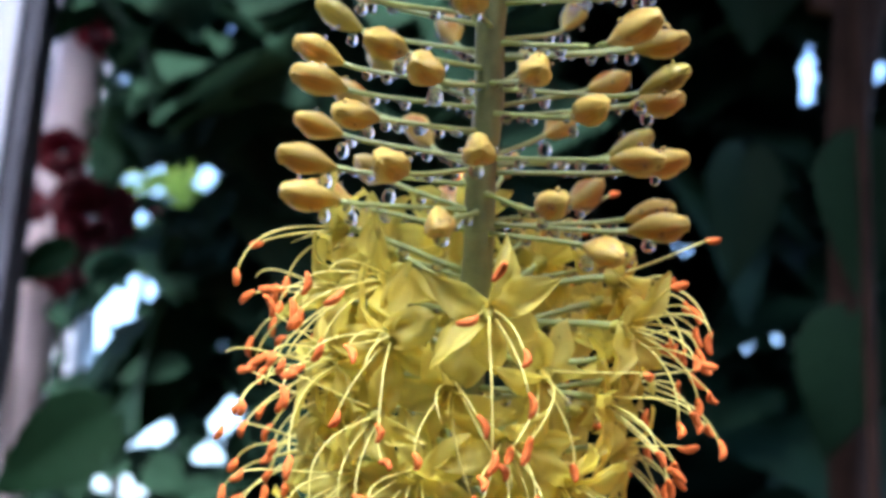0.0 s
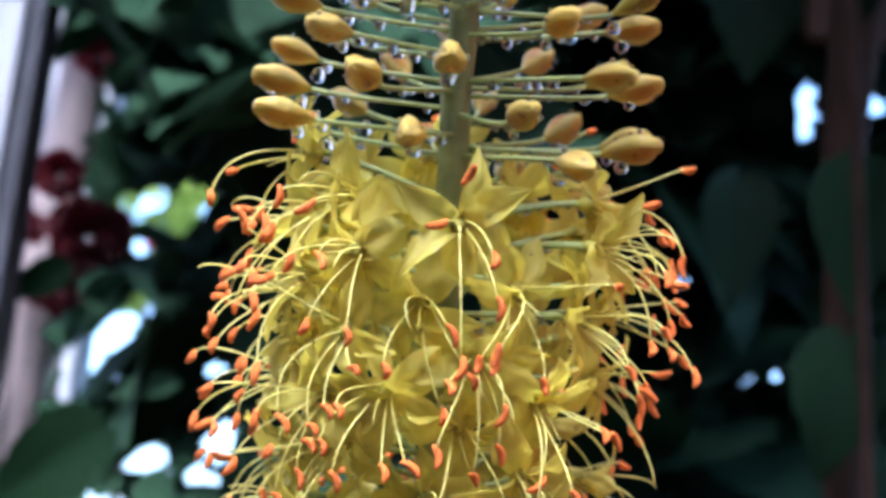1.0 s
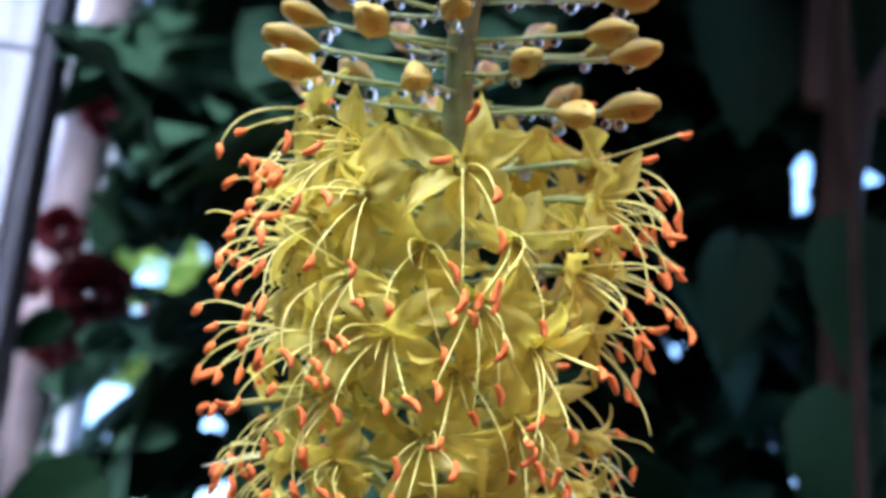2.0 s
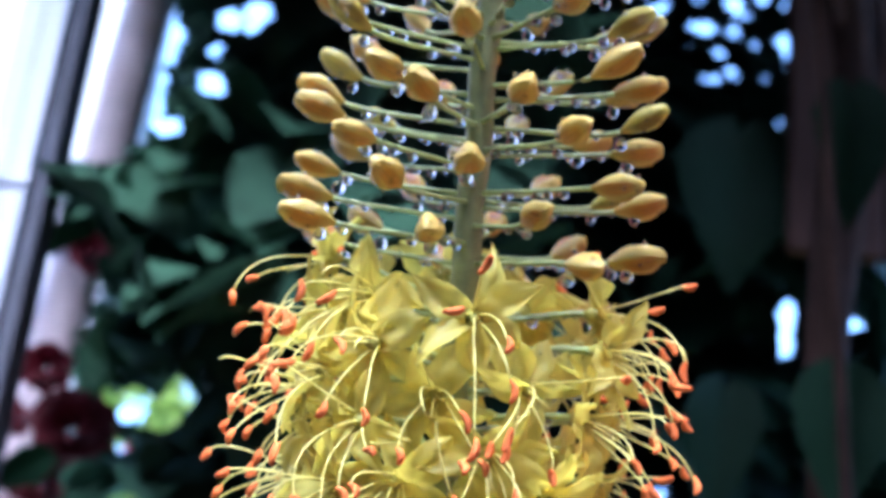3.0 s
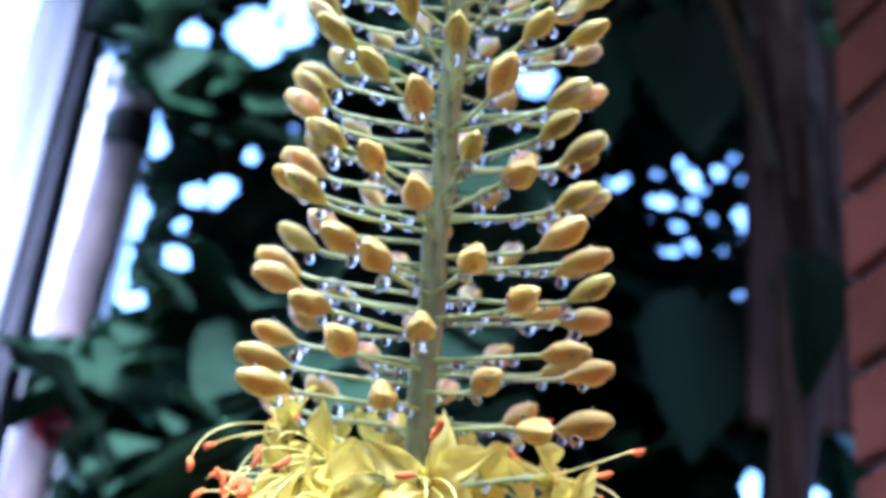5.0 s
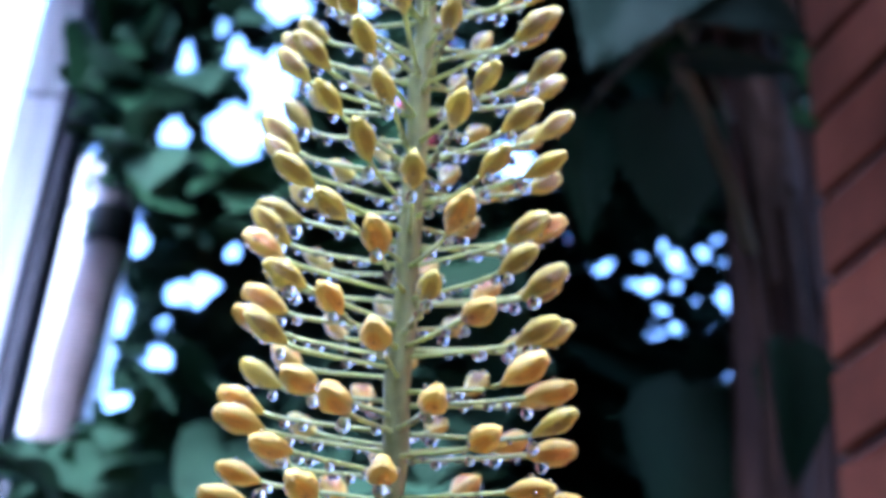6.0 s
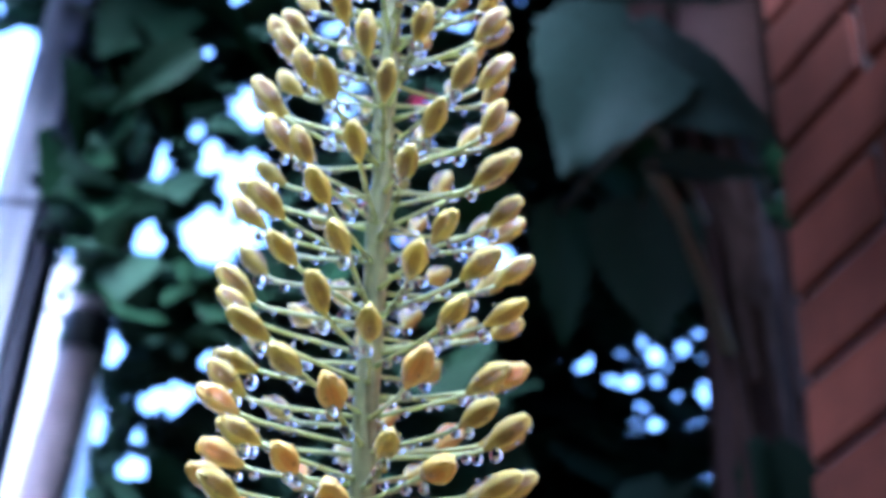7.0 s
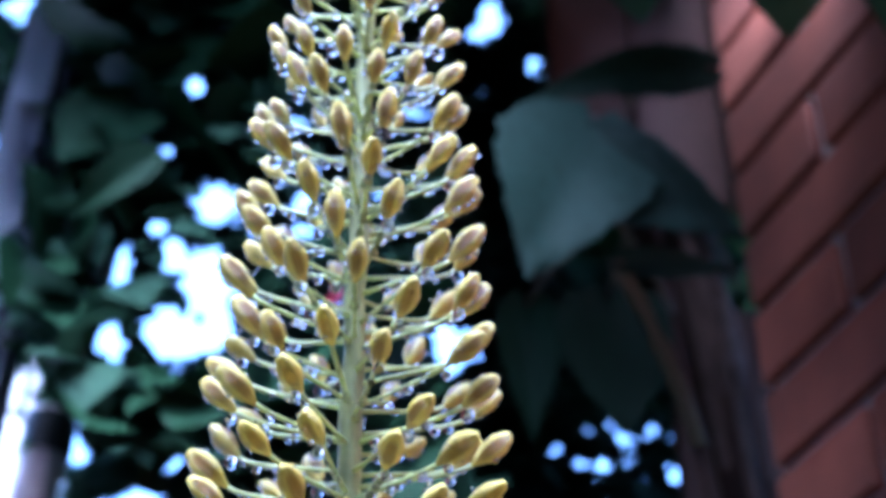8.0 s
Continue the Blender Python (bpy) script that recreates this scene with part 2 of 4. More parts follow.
def bud_mesh(name, mat, length, width, seed):
    """An ovoid bud of six closed petals, z from base to tip."""
    rnd = random.Random(seed)
    rings, sides = 11, 18
    prof = [(0.0, 0.15), (0.08, 0.31), (0.20, 0.56), (0.34, 0.82), (0.48, 0.97), (0.60, 1.0), (0.72, 0.91), (0.83, 0.69), (0.91, 0.50), (0.97, 0.36), (1.0, 0.15)]
    verts, uvs, faces = [], [], []
    tw = rnd.uniform(-0.3, 0.3)
    bend = rnd.uniform(-0.04, 0.04)
    for t, r in prof:
        for k in range(sides):
            a = 2 * math.pi * k / sides
            lobes = 1 - 0.13 * math.cos(3 * a + tw * t * 2) * (0.4 + t) - 0.05 * math.exp(-((((a * 3 / (2 * math.pi)) % 1 + 0.5) % 1 - 0.5) / 0.08) ** 2)
            if t > 0.88:
                lobes += 0.26 * math.cos(6 * a + tw * 5) + rnd.uniform(-0.22, 0.22)
            rr = width / 2 * r * lobes * (1 + rnd.uniform(-0.02, 0.02) + 0.10 * noise.noise(Vector((math.cos(a) * 1.3, math.sin(a) * 1.3, t * 3.5 + seed * 7.1))) + 0.03 * noise.noise(Vector((math.cos(a) * 4, math.sin(a) * 4, t * 9 + seed))))
            verts.append(Vector((rr * math.cos(a) + bend * length * t * t, rr * math.sin(a), t * length)))
            uvs.append((k / sides, t))
        verts.append(verts[-sides].copy())
        uvs.append((1.0, t))
    cols = sides + 1
    for i in range(rings - 1):
        for k in range(sides):
            q = i * cols + k
            faces.append((q, q + 1, q + cols + 1, q + cols))
    faces.append(tuple(range(sides))[::-1])
    faces.append(tuple(range(len(verts) - cols, len(verts) - 1)))
    return mesh_of(name, verts, faces, mat, uvs=uvs)


def tepal_mesh(name, length, width, reflex, cup, seed, mat):
    """A thin oval petal along +y from its claw, with a keel, a curl and a fluttering edge."""
    rnd = random.Random(seed)
    nu, nv = 8, 10
    verts, faces = [], []
    ph = rnd.uniform(0, 6)
    for side in (0, 1):
        for j in range(nv + 1):
            t = j / nv
            w = width * 0.5 * (0.30 + 0.70 * math.sin(math.pi * min(1, t * 0.80 + 0.10)) ** 0.8)
            if t > 0.62:
                w *= max(0.10, 1 - 0.9 * ((t - 0.62) / 0.38) ** 1.7)
            for i in range(nu + 1):
                u = i / nu * 2 - 1
                z = cup * length * t * (1 - t) * 1.6 - reflex * length * t * t
                z += 0.05 * width * math.exp(-(u / 0.18) ** 2) + 0.10 * width * u * u + 0.13 * width * math.sin(ph + 6 * t + 2.6 * u) * abs(u) + 0.26 * width * noise.noise(Vector((u * 1.6 + ph, t * 3.0, seed * 0.37)))
                z -= 0.00012 * side
                verts.append(Vector((w * u, length * t, z)))
    off = (nu + 1) * (nv + 1)
    for j in range(nv):
        for i in range(nu):
            a = j * (nu + 1) + i
            faces.append((a, a + 1, a + nu + 2, a + nu + 1))
            faces.append((off + a, off + a + nu + 1, off + a + nu + 2, off + a + 1))
    return mesh_of(name, verts, faces, mat)


def anther_mesh(name, seed):
    """A split pollen sac with a groove down its middle."""
    rnd = random.Random(seed)
    rings, sides = 7, 8
    verts, faces = [], []
    ln, wd = 0.0038 * rnd.uniform(0.75, 1.15), 0.00155
    for i in range(rings):
        t = i / (rings - 1)
        r = wd / 2 * max(0.25, math.sin(math.pi * (0.08 + 0.84 * t)) ** 0.5)
        for k in range(sides):
            a = 2 * math.pi * k / sides
            g = 1 - 0.3 * max(0, math.cos(a)) ** 6
            verts.append(Vector((r * g * math.cos(a) + 0.0008 * math.sin(3 * t), r * math.sin(a), ln * (t - 0.3))))
    for i in range(rings - 1):
        for k in range(sides):
            q = i * sides
            faces.append((q + k, q + (k + 1) % sides, q + sides + (k + 1) % sides, q + sides + k))
    faces += [tuple(range(sides))[::-1], tuple(range(len(verts) - sides, len(verts)))]
    return mesh_of(name, verts, faces, M_ANTHER)


def throat_mesh():
    pts = [Vector((0, 0, -0.0022)), Vector((0, 0, -0.001)), Vector((0, 0, 0.0004)), Vector((0, 0, 0.0016)), Vector((0, 0, 0.0028))]
    return tube("flower", pts, [0.0006, 0.0014, 0.0018, 0.0014, 0.0004], M_OVARY, 8)


ANTHERS = [anther_mesh("anther", s) for s in range(4)]
THROAT = throat_mesh()


def flower_kind(seed, old):
    """One kind of open flower: six petal poses, six filaments and their pollen sacs, facing +z with y up."""
    rnd = random.Random(seed)
    out = {"tepal": [], "filament": [], "anther": [], "style": []}
    size = 0.0118 if not old else 0.0100
    for k in range(6):
        inner = k % 2
        long = size * rnd.uniform(0.88, 1.1)
        wide = (0.0066 if inner else 0.0050) * rnd.uniform(0.85, 1.15) * (0.7 if old else 1.0)
        me = tepal_mesh("tepal", long, wide, rnd.uniform(0.05, 0.55) * (1 if not old else 0.6), rnd.uniform(0.1, 0.45) * (1 if not old else 1.9), seed * 10 + k, M_TEPAL_OLD if old else M_TEPAL)
        lift = rnd.gauss(14, 20) if not old else rnd.uniform(-30, 68)
        m = Matrix.Rotation(radians(60 * k + rnd.gauss(0, 10)), 4, "Z") @ Matrix.Translation((0, 0.0008, 0.0003 * inner)) @ Matrix.Rotation(radians(lift), 4, "X") @ Matrix.Rotation(rnd.gauss(0, 0.35), 4, "Y")
        out["tepal"].append((me, m))
        if rnd.random() < 0.22:
            continue
        a = radians(60 * k + 30 + rnd.uniform(-18, 18))
        ln = rnd.uniform(0.0135, 0.021)
        spread = rnd.uniform(0.15, 0.62)
        droop = rnd.uniform(0.0, 1.0) if not old else rnd.uniform(0.2, 0.9)
        side = Vector((math.cos(a), math.sin(a), 0))
        p0 = side * 0.0009
        p1 = p0 + Vector((0, 0, 1)) * ln * 0.42 + side * ln * spread * 0.35
        p2 = p1 + Vector((0, 0, 1)) * ln * 0.34 + side * ln * spread * 0.5 - Vector((0, 1, 0)) * ln * droop * 0.10
        p3 = p2 + Vector((0, 0, 1)) * ln * 0.12 - Vector((0, 1, 0)) * ln * droop * 0.55 + side * ln * 0.06
        pts = bezier(p0, p1, p2, p3, 10)
        out["filament"].append((tube("filament", pts, [0.00023 - 0.00006 * i / 10 for i in range(11)], M_FILAMENT, 5), Matrix()))
        end = (pts[-1] - pts[-2]).normalized()
        tip = (end + Vector((rnd.uniform(-0.9, 0.9), rnd.uniform(-1.1, 0.5), rnd.uniform(-0.5, 0.5)))).normalized()
        if rnd.random() < (0.55 if old else 0.88):
            out["anther"].append((ANTHERS[rnd.randrange(4)], frame_of(pts[-1], tip, Vector((0, 1, 0.2)))))
    # the style, long and pale once the flower fades
    ln = rnd.uniform(0.014, 0.021) if old else rnd.uniform(0.007, 0.011)
    bow = Vector((rnd.gauss(0, 0.10), rnd.uniform(-0.35, 0.05), 0)) * ln
    pts = bezier(Vector((0, 0, 0.001)), Vector((0, 0, ln * 0.35)), Vector((0, 0, ln * 0.7)) + bow * 0.4, Vector((0, 0, ln)) + bow, 8)
    thick = 0.00062 if old else 0.00034
    out["style"].append((tube("style", pts, [thick * (1 - 0.85 * (i / 8) ** 1.5) for i in range(9)], M_STYLE if old else M_FILAMENT, 6), Matrix()))
    return out


spike_base = axis_at(0.0)
spike = top("foxtail_lily", Matrix.Translation(spike_base), "tall foxtail lily spike, ochre buds above open yellow flowers, wet", "flower")
heights = [0.0, 0.15, 0.3, 0.45, 0.6, 0.75, 0.88, 1.0, 1.08] + [1.12 + 0.012 * i for i in range(36)]
pts, radii = [], []
for z in heights:
    p = axis_at(z)
    w = 0.0 if z < 1.0 else 0.0004
    pts.append(p + Vector((w * math.sin(z * 230), w * math.cos(z * 190), 0)) - spike_base)
    radii.append(ramp(z, 1.15, 1.55, 0.0034, 0.0013) if z > 1.15 else ramp(z, 0, 1.15, 0.0065, 0.0034))
part("stem", tube("stem", pts, radii, M_STEM, 12), spike, Matrix.Translation(spike_base), "ridged olive green stem")

BUDS_LOW = [bud_mesh("bud", M_BUD, 1.0, 0.50, s) for s in range(6)]
BUDS_HIGH = [bud_mesh("bud", M_BUD_YOUNG, 1.0, 0.45, 20 + s) for s in range(6)]
rnd = random.Random(5)
DROP_SPOTS = []
PETAL_WET = []


def stalk(parent, a, b, out, end, r0, r1):
    ln = (b - a).length
    pts = bezier(a, a.lerp(b, 0.33) + out * ln * 0.04, b - end * ln * 0.14, b, 7)
    inv = WORLD_OF[parent].inverted()
    radii = [r0 + (r1 - r0) * i / 7 for i in range(8)]
    radii[0] *= 1.5
    sc = WORLD_OF[parent].to_scale().x
    part("pedicel", tube("pedicel", [inv @ p for p in pts], [r / sc for r in radii], M_PEDICEL, 6), parent, WORLD_OF[parent])
    return pts


for n in range(-50, 165):
    if n in EARLY:
        continue
    th, z = bud_place(n)
    s = (z - Z0) / U
    turn, up_mm = STRAY.get(n, (rnd.gauss(0, 2), rnd.gauss(0, 0.6)))
    th, z = th + radians(turn), z + up_mm * 0.001
    axis_p, tan = axis_at(z), tangent_at(z)
    d = Vector((math.sin(th), -math.cos(th), 0))
    r = U * max(0.03, 0.362 - 0.03 * s - 0.02 * s * s)
    r *= 1 + rnd.gauss(0, 0.03)
    p = axis_p + d * r + Vector((0, 0, 0.005 * (1 + d.y)))
    out = (d - tan * d.dot(tan)).normalized()
    foot = axis_at(z + (p - axis_p).dot(tan) * tan.z)
    el = radians(ramp(s, 0.3, 2.0, 10, 52) + rnd.gauss(0, 6))
    face = (out * math.cos(el) + tan * math.sin(el) + Vector((rnd.gauss(0, 0.06), rnd.gauss(0, 0.06), 0))).normalized()
    ln = U * (ramp(s, 0.4, 1.9, 0.120, 0.102) if s < 1.9 else ramp(s, 1.9, 2.9, 0.102, 0.04)) * rnd.uniform(0.92, 1.06)
    mesh = (BUDS_LOW if rnd.random() > ramp(s, 0.45, 1.25, 0, 1) else BUDS_HIGH)[rnd.randrange(6)]
    m = frame_of(p - face * ln * 0.5, face, tan, ln) @ Matrix.Rotation(rnd.choice([0.0, 0.06, -0.06]) + (math.pi / 2 if d.y > 0.3 else -math.pi / 2 - 1.3 * d.x) + rnd.gauss(0, 0.25), 4, "Z")
    bud = part("bud", mesh, spike, m)
    start = foot - tan * (r * math.tan(radians(ramp(s, 0.3, 2.0, 3, 24)))) + out * 0.0018
    base = p - face * ln * 0.48
    curve = stalk(bud, start, base, out, face, 0.00044, 0.00056)
    DROP_SPOTS.append((curve, p, face, ln, s))

KINDS = [flower_kind(k, False) for k in range(10)]
KINDS_OLD = [flower_kind(40 + k, True) for k in range(4)]
for n in [*range(-165, -50), *EARLY]:
    th, z = bud_place(n)
    s = (z - Z0) / U
    th += rnd.gauss(0, 0.08)
    if rnd.random() < ramp(s, -0.3, 0.25, 0.28, 0.0):
        continue
    axis_p, tan = axis_at(z), tangent_at(z)
    d = Vector((math.sin(th), -math.cos(th), 0))
    out = (d - tan * d.dot(tan)).normalized()
    r = U * (0.298 + rnd.uniform(-0.07, 0.02))
    p = axis_p + out * r + tan * (U * 0.02 + rnd.gauss(0, 0.001)) + Vector((0, 0, 0.0015 * (1 + d.y)))
    el = radians(ramp(s, -0.5, 0.36, -22, 3) + rnd.gauss(0, 9))
    face = (out * math.cos(el) + tan * math.sin(el)).normalized()
    m = frame_of(p, face, Vector((0, 0, 1))) @ Matrix.Rotation(rnd.gauss(0, 0.25), 4, "Z")
    flower = part("flower", THROAT, spike, m)
    kind = KINDS_OLD[rnd.randrange(4)] if rnd.random() < ramp(s, -0.45, -0.05, 0.75, 0.0) else KINDS[n * 3 % 10]
    for what in ("tepal", "filament", "anther", "style"):
        for me, lm in kind[what]:
            part(what, me, flower, m @ lm)
    curve = stalk(flower, axis_p - tan * 0.001 + out * 0.002, p - face * 0.0016, out, face, 0.00055, 0.00075)
    PETAL_WET += [(m @ lm, me) for me, lm in kind["tepal"]]
    if s > 0.1:
        DROP_SPOTS.append((curve, p, face, 0.006, s))

# ---- garden behind the spike ----
# Three stretches of the way, low, middle and high, from which the openings in the leaves are judged.
EYES = [Vector((0.006, -0.126, 1.155)), Vector((0.004, -0.129, 1.116)), Vector((0.012, -0.145, 1.143))]
LOW, MID, HIGH = 0, 1, 2
MAP_Y = 0.9
# Openings between leaves: x, z and half sizes, in a plane of their own depth.
GAPS_LEFT_HIGH = [(-0.136, 2.047, 0.022, 0.023), (-0.106, 2.021, 0.01, 0.011), (-0.188, 2.017, 0.008, 0.01), (-0.169, 1.99, 0.01, 0.023), (-0.136, 1.964, 0.026, 0.036), (-0.158, 1.905, 0.026, 0.031), (-0.125, 1.915, 0.013, 0.032), (-0.216, 1.975, 0.012, 0.025), (-0.208, 1.899, 0.012, 0.022), (-0.173, 2.192, 0.007, 0.019), (-0.188, 2.109, 0.007, 0.01), (-0.117, 2.14, 0.008, 0.007)]
GAPS_LEFT_MID = [(-0.143, 2.049, 0.0123, 0.0197), (-0.18, 2.06, 0.0049, 0.0057), (-0.22, 1.787, 0.009, 0.0156), (-0.182, 1.744, 0.0098, 0.0107), (-0.162, 1.748, 0.009, 0.0148), (-0.188, 1.685, 0.0115, 0.009), (-0.147, 1.785, 0.0074, 0.0098), (-0.188, 1.714, 0.0049, 0.0057), (-0.214, 1.647, 0.0115, 0.0066), (-0.189, 1.62, 0.0041, 0.0057)]
GAPS_LEFT_TOP = [(-0.357, 2.083, 0.011, 0.035), (-0.339, 2.005, 0.015, 0.035), (-0.335, 1.943, 0.009, 0.033), (-0.355, 2.284, 0.015, 0.013)]
GAPS_LEFT_PALE = [(-0.286, 1.855, 0.014, 0.028), (-0.281, 1.783, 0.012, 0.029), (-0.283, 1.71, 0.011, 0.042), (-0.284, 1.641, 0.011, 0.039), (-0.228, 1.717, 0.01, 0.028), (-0.229, 1.672, 0.008, 0.027), (-0.235, 1.642, 0.007, 0.011), (-0.225, 1.796, 0.009, 0.012), (-0.339, 1.814, 0.009, 0.01), (-0.338, 1.771, 0.006, 0.029), (-0.323, 1.705, 0.007, 0.037), (-0.314, 1.647, 0.005, 0.031)]
GAPS_LEFT_LOW = [(-0.352, 1.541, 0.022, 0.016), (-0.382, 1.507, 0.026, 0.024), (-0.414, 1.467, 0.026, 0.034), (-0.428, 1.433, 0.011, 0.017), (-0.285, 1.484, 0.028, 0.037), (-0.242, 1.39, 0.019, 0.026), (-0.258, 1.343, 0.018, 0.020), (-0.322, 1.367, 0.023, 0.02), (-0.35, 1.355, 0.014, 0.013), (-0.359, 1.299, 0.032, 0.019), (-0.436, 1.813, 0.006, 0.011), (-0.41, 1.796, 0.006, 0.016), (-0.499, 1.454, 0.011, 0.037), (-0.289, 1.873, 0.01, 0.01), (-0.434, 1.765, 0.006, 0.007), (-0.435, 1.66, 0.006, 0.009)]
GAPS_SUNLIT = [(-0.346, 1.667, 0.064, 0.023), (-0.365, 1.62, 0.019, 0.006), (-0.317, 1.684, 0.027, 0.021)]
GAPS_BEHIND = [(-0.076, 2.151, 0.012, 0.009), (-0.054, 2.09, 0.014, 0.011), (-0.06, 2.021, 0.009, 0.013), (-0.029, 1.951, 0.009, 0.015), (-0.029, 2.167, 0.01, 0.012), (0.035, 2.171, 0.011, 0.015), (0.007, 2.219, 0.007, 0.007), (0.101, 2.299, 0.009, 0.027), (0.094, 2.202, 0.008, 0.006), (0.141, 2.222, 0.004, 0.006), (0.062, 1.9, 0.009, 0.013), (0.056, 1.917, 0.008, 0.005), (0.027, 1.862, 0.006, 0.006), (0.116, 1.935, 0.003, 0.004), (-0.063, 2.057, 0.011, 0.012), (0.079, 1.895, 0.012, 0.015), (0.027, 1.863, 0.006, 0.006), (-0.112, 1.816, 0.006, 0.01), (-0.109, 2.023, 0.007, 0.007)]
GAPS_RIGHT = [(0.239, 2.288, 0.0092, 0.0141), (0.203, 2.323, 0.0061, 0.0061), (0.343, 2.306, 0.0098, 0.0116), (0.329, 2.326, 0.0055, 0.0067), (0.385, 2.323, 0.0067, 0.0073), (0.311, 2.261, 0.0103, 0.0098), (0.284, 2.262, 0.0055, 0.0061), (0.348, 2.269, 0.0049, 0.0055), (0.413, 2.251, 0.0073, 0.0085), (0.42, 2.232, 0.0036, 0.0043), (0.32, 2.183, 0.0043, 0.0049), (0.342, 2.2, 0.0036, 0.0043), (0.332, 2.224, 0.0036, 0.0043), (0.114, 2.448, 0.0195, 0.0202), (-0.031, 2.297, 0.0092, 0.0085), (0.41, 2.311, 0.0043, 0.0049), (0.362, 2.288, 0.0035, 0.0035), (0.3, 2.305, 0.0035, 0.0035), (0.398, 2.205, 0.0035, 0.0041), (0.4, 2.345, 0.0041, 0.0041), (0.372, 2.245, 0.0035, 0.0035)]
GAPS_RIGHT_TOP = [(0.181, 2.553, 0.007, 0.011), (0.11, 2.602, 0.016, 0.012), (0.085, 2.118, 0.017, 0.034)]
GAPS_SLITS = [(0.647, 2.222, 0.008, 0.075), (0.758, 2.238, 0.014, 0.024), (0.788, 1.989, 0.012, 0.016)]
GAPS_LOW_RIGHT = [(0.332, 1.715, 0.007, 0.012), (0.47, 1.591, 0.004, 0.004), (0.416, 1.569, 0.003, 0.003), (0.51, 1.544, 0.004, 0.004), (0.339, 1.423, 0.007, 0.008)]
GAPS_ROSES = [(-0.311, 1.5, 0.032, 0.03), (-0.348, 1.557, 0.02, 0.018), (-0.331, 1.448, 0.024, 0.02), (-0.331, 1.675, 0.02, 0.018)]
GAPS_WINDOWS = [(0.008, 2.07, 0.009, 0.013), (-0.001, 1.919, 0.007, 0.009), (0.011, 2.023, 0.008, 0.01)]
GAPS_BESIDE_POLE = [(-0.288, 1.77, 0.046, 0.15), (-0.285, 1.46, 0.042, 0.12), (-0.285, 1.27, 0.038, 0.08)]
GAPS_POLE = [(-0.36 + 0.055 * (z - 1.7), z, 0.027, 0.035) for z in (1.40, 1.46, 1.52, 1.58, 1.64, 1.70, 1.83, 1.89, 1.95, 2.01, 2.07)]


def seen_from(eye, rows, depth):
    """Openings at a depth, as they lie on the plane MAP_Y for that eye."""
    rows = np.array(rows)
    k = (MAP_Y - eye.y) / (depth - eye.y)
    return np.concatenate([np.array((eye.x, eye.z)) + (rows[:, :2] - np.array((eye.x, eye.z))) * k, np.maximum(rows[:, 2:] * k, 0.0025)], 1)


GAP_SETS = [(GAPS_LEFT_HIGH, 0.9, (HIGH,)), (GAPS_LEFT_MID, 0.9, (MID, HIGH)), (GAPS_LEFT_TOP, 0.9, (HIGH,)), (GAPS_LEFT_PALE, 0.9, (MID,)),
            (GAPS_LEFT_LOW, 1.7, (LOW,)), (GAPS_SUNLIT, 1.7, (LOW, MID)), (GAPS_BEHIND, 0.9, (HIGH,)), (GAPS_RIGHT, 1.65, (MID, HIGH)), (GAPS_RIGHT_TOP, 1.2, (HIGH,)),
            (GAPS_SLITS, 2.6, (LOW, MID)), (GAPS_LOW_RIGHT, 2.0, (LOW,)), (GAPS_ROSES, 1.215, (LOW,)), (GAPS_WINDOWS, 0.9, (HIGH,)),
            (GAPS_POLE, 1.3, (LOW, MID, HIGH)), (GAPS_BESIDE_POLE, 0.9, (LOW, MID))]
GAPS = [np.concatenate([seen_from(EYES[z], rows, depth) for rows, depth, zones in GAP_SETS if z in zones]) for z in (LOW, MID, HIGH)]


def leaf_outline(k, lobes):
    """Half-width of a broad heart-shaped leaf along its length, t from stalk to tip."""
    t = k
    w = 0.62 * math.sin(math.pi * t ** 0.62) ** 0.85 * (1 - 0.25 * t)
    return w * (1 + lobes * math.sin(9 * math.pi * t) * (1 - t))


def leaf_mesh(name, seed, mat, fold=0.15, curl=0.2, narrow=1.0):
    """A broad thin leaf along -y from its stalk, with a keel, side veins, a curled tip and a toothed edge."""
    rnd = random.Random(seed)
    nv, nu = 14, 8
    verts, faces = [], []
    lob = rnd.uniform(0.02, 0.06)
    ph = rnd.uniform(0, 6)
    for side in (0, 1):
        for j in range(nv + 1):
            t = j / nv
            w = max(0.004, leaf_outline(min(0.995, max(0.005, t)), lob)) * narrow
            for i in range(nu + 1):
                u = i / nu * 2 - 1
                tooth = 1 + 0.03 * (-1) ** j * (abs(u) > 0.99)
                back = 0.10 * abs(u) ** 1.5 * math.exp(-t * 6)
                z = fold * abs(u) * w - curl * t * t * 0.6 + 0.02 * math.sin(ph + 7 * t) * abs(u) - 0.012 * abs(math.sin(10 * math.pi * (t - 0.25 * abs(u)))) * abs(u)
                verts.append(Vector((w * u * tooth, -t + back, z - 0.004 * side)))
    off = (nu + 1) * (nv + 1)
    for j in range(nv):
        for i in range(nu):
            a = j * (nu + 1) + i
            faces.append((a, a + nu + 1, a + nu + 2, a + 1))
            faces.append((off + a, off + a + 1, off + a + nu + 2, off + a + nu + 1))
    return mesh_of(name, verts, faces, mat)


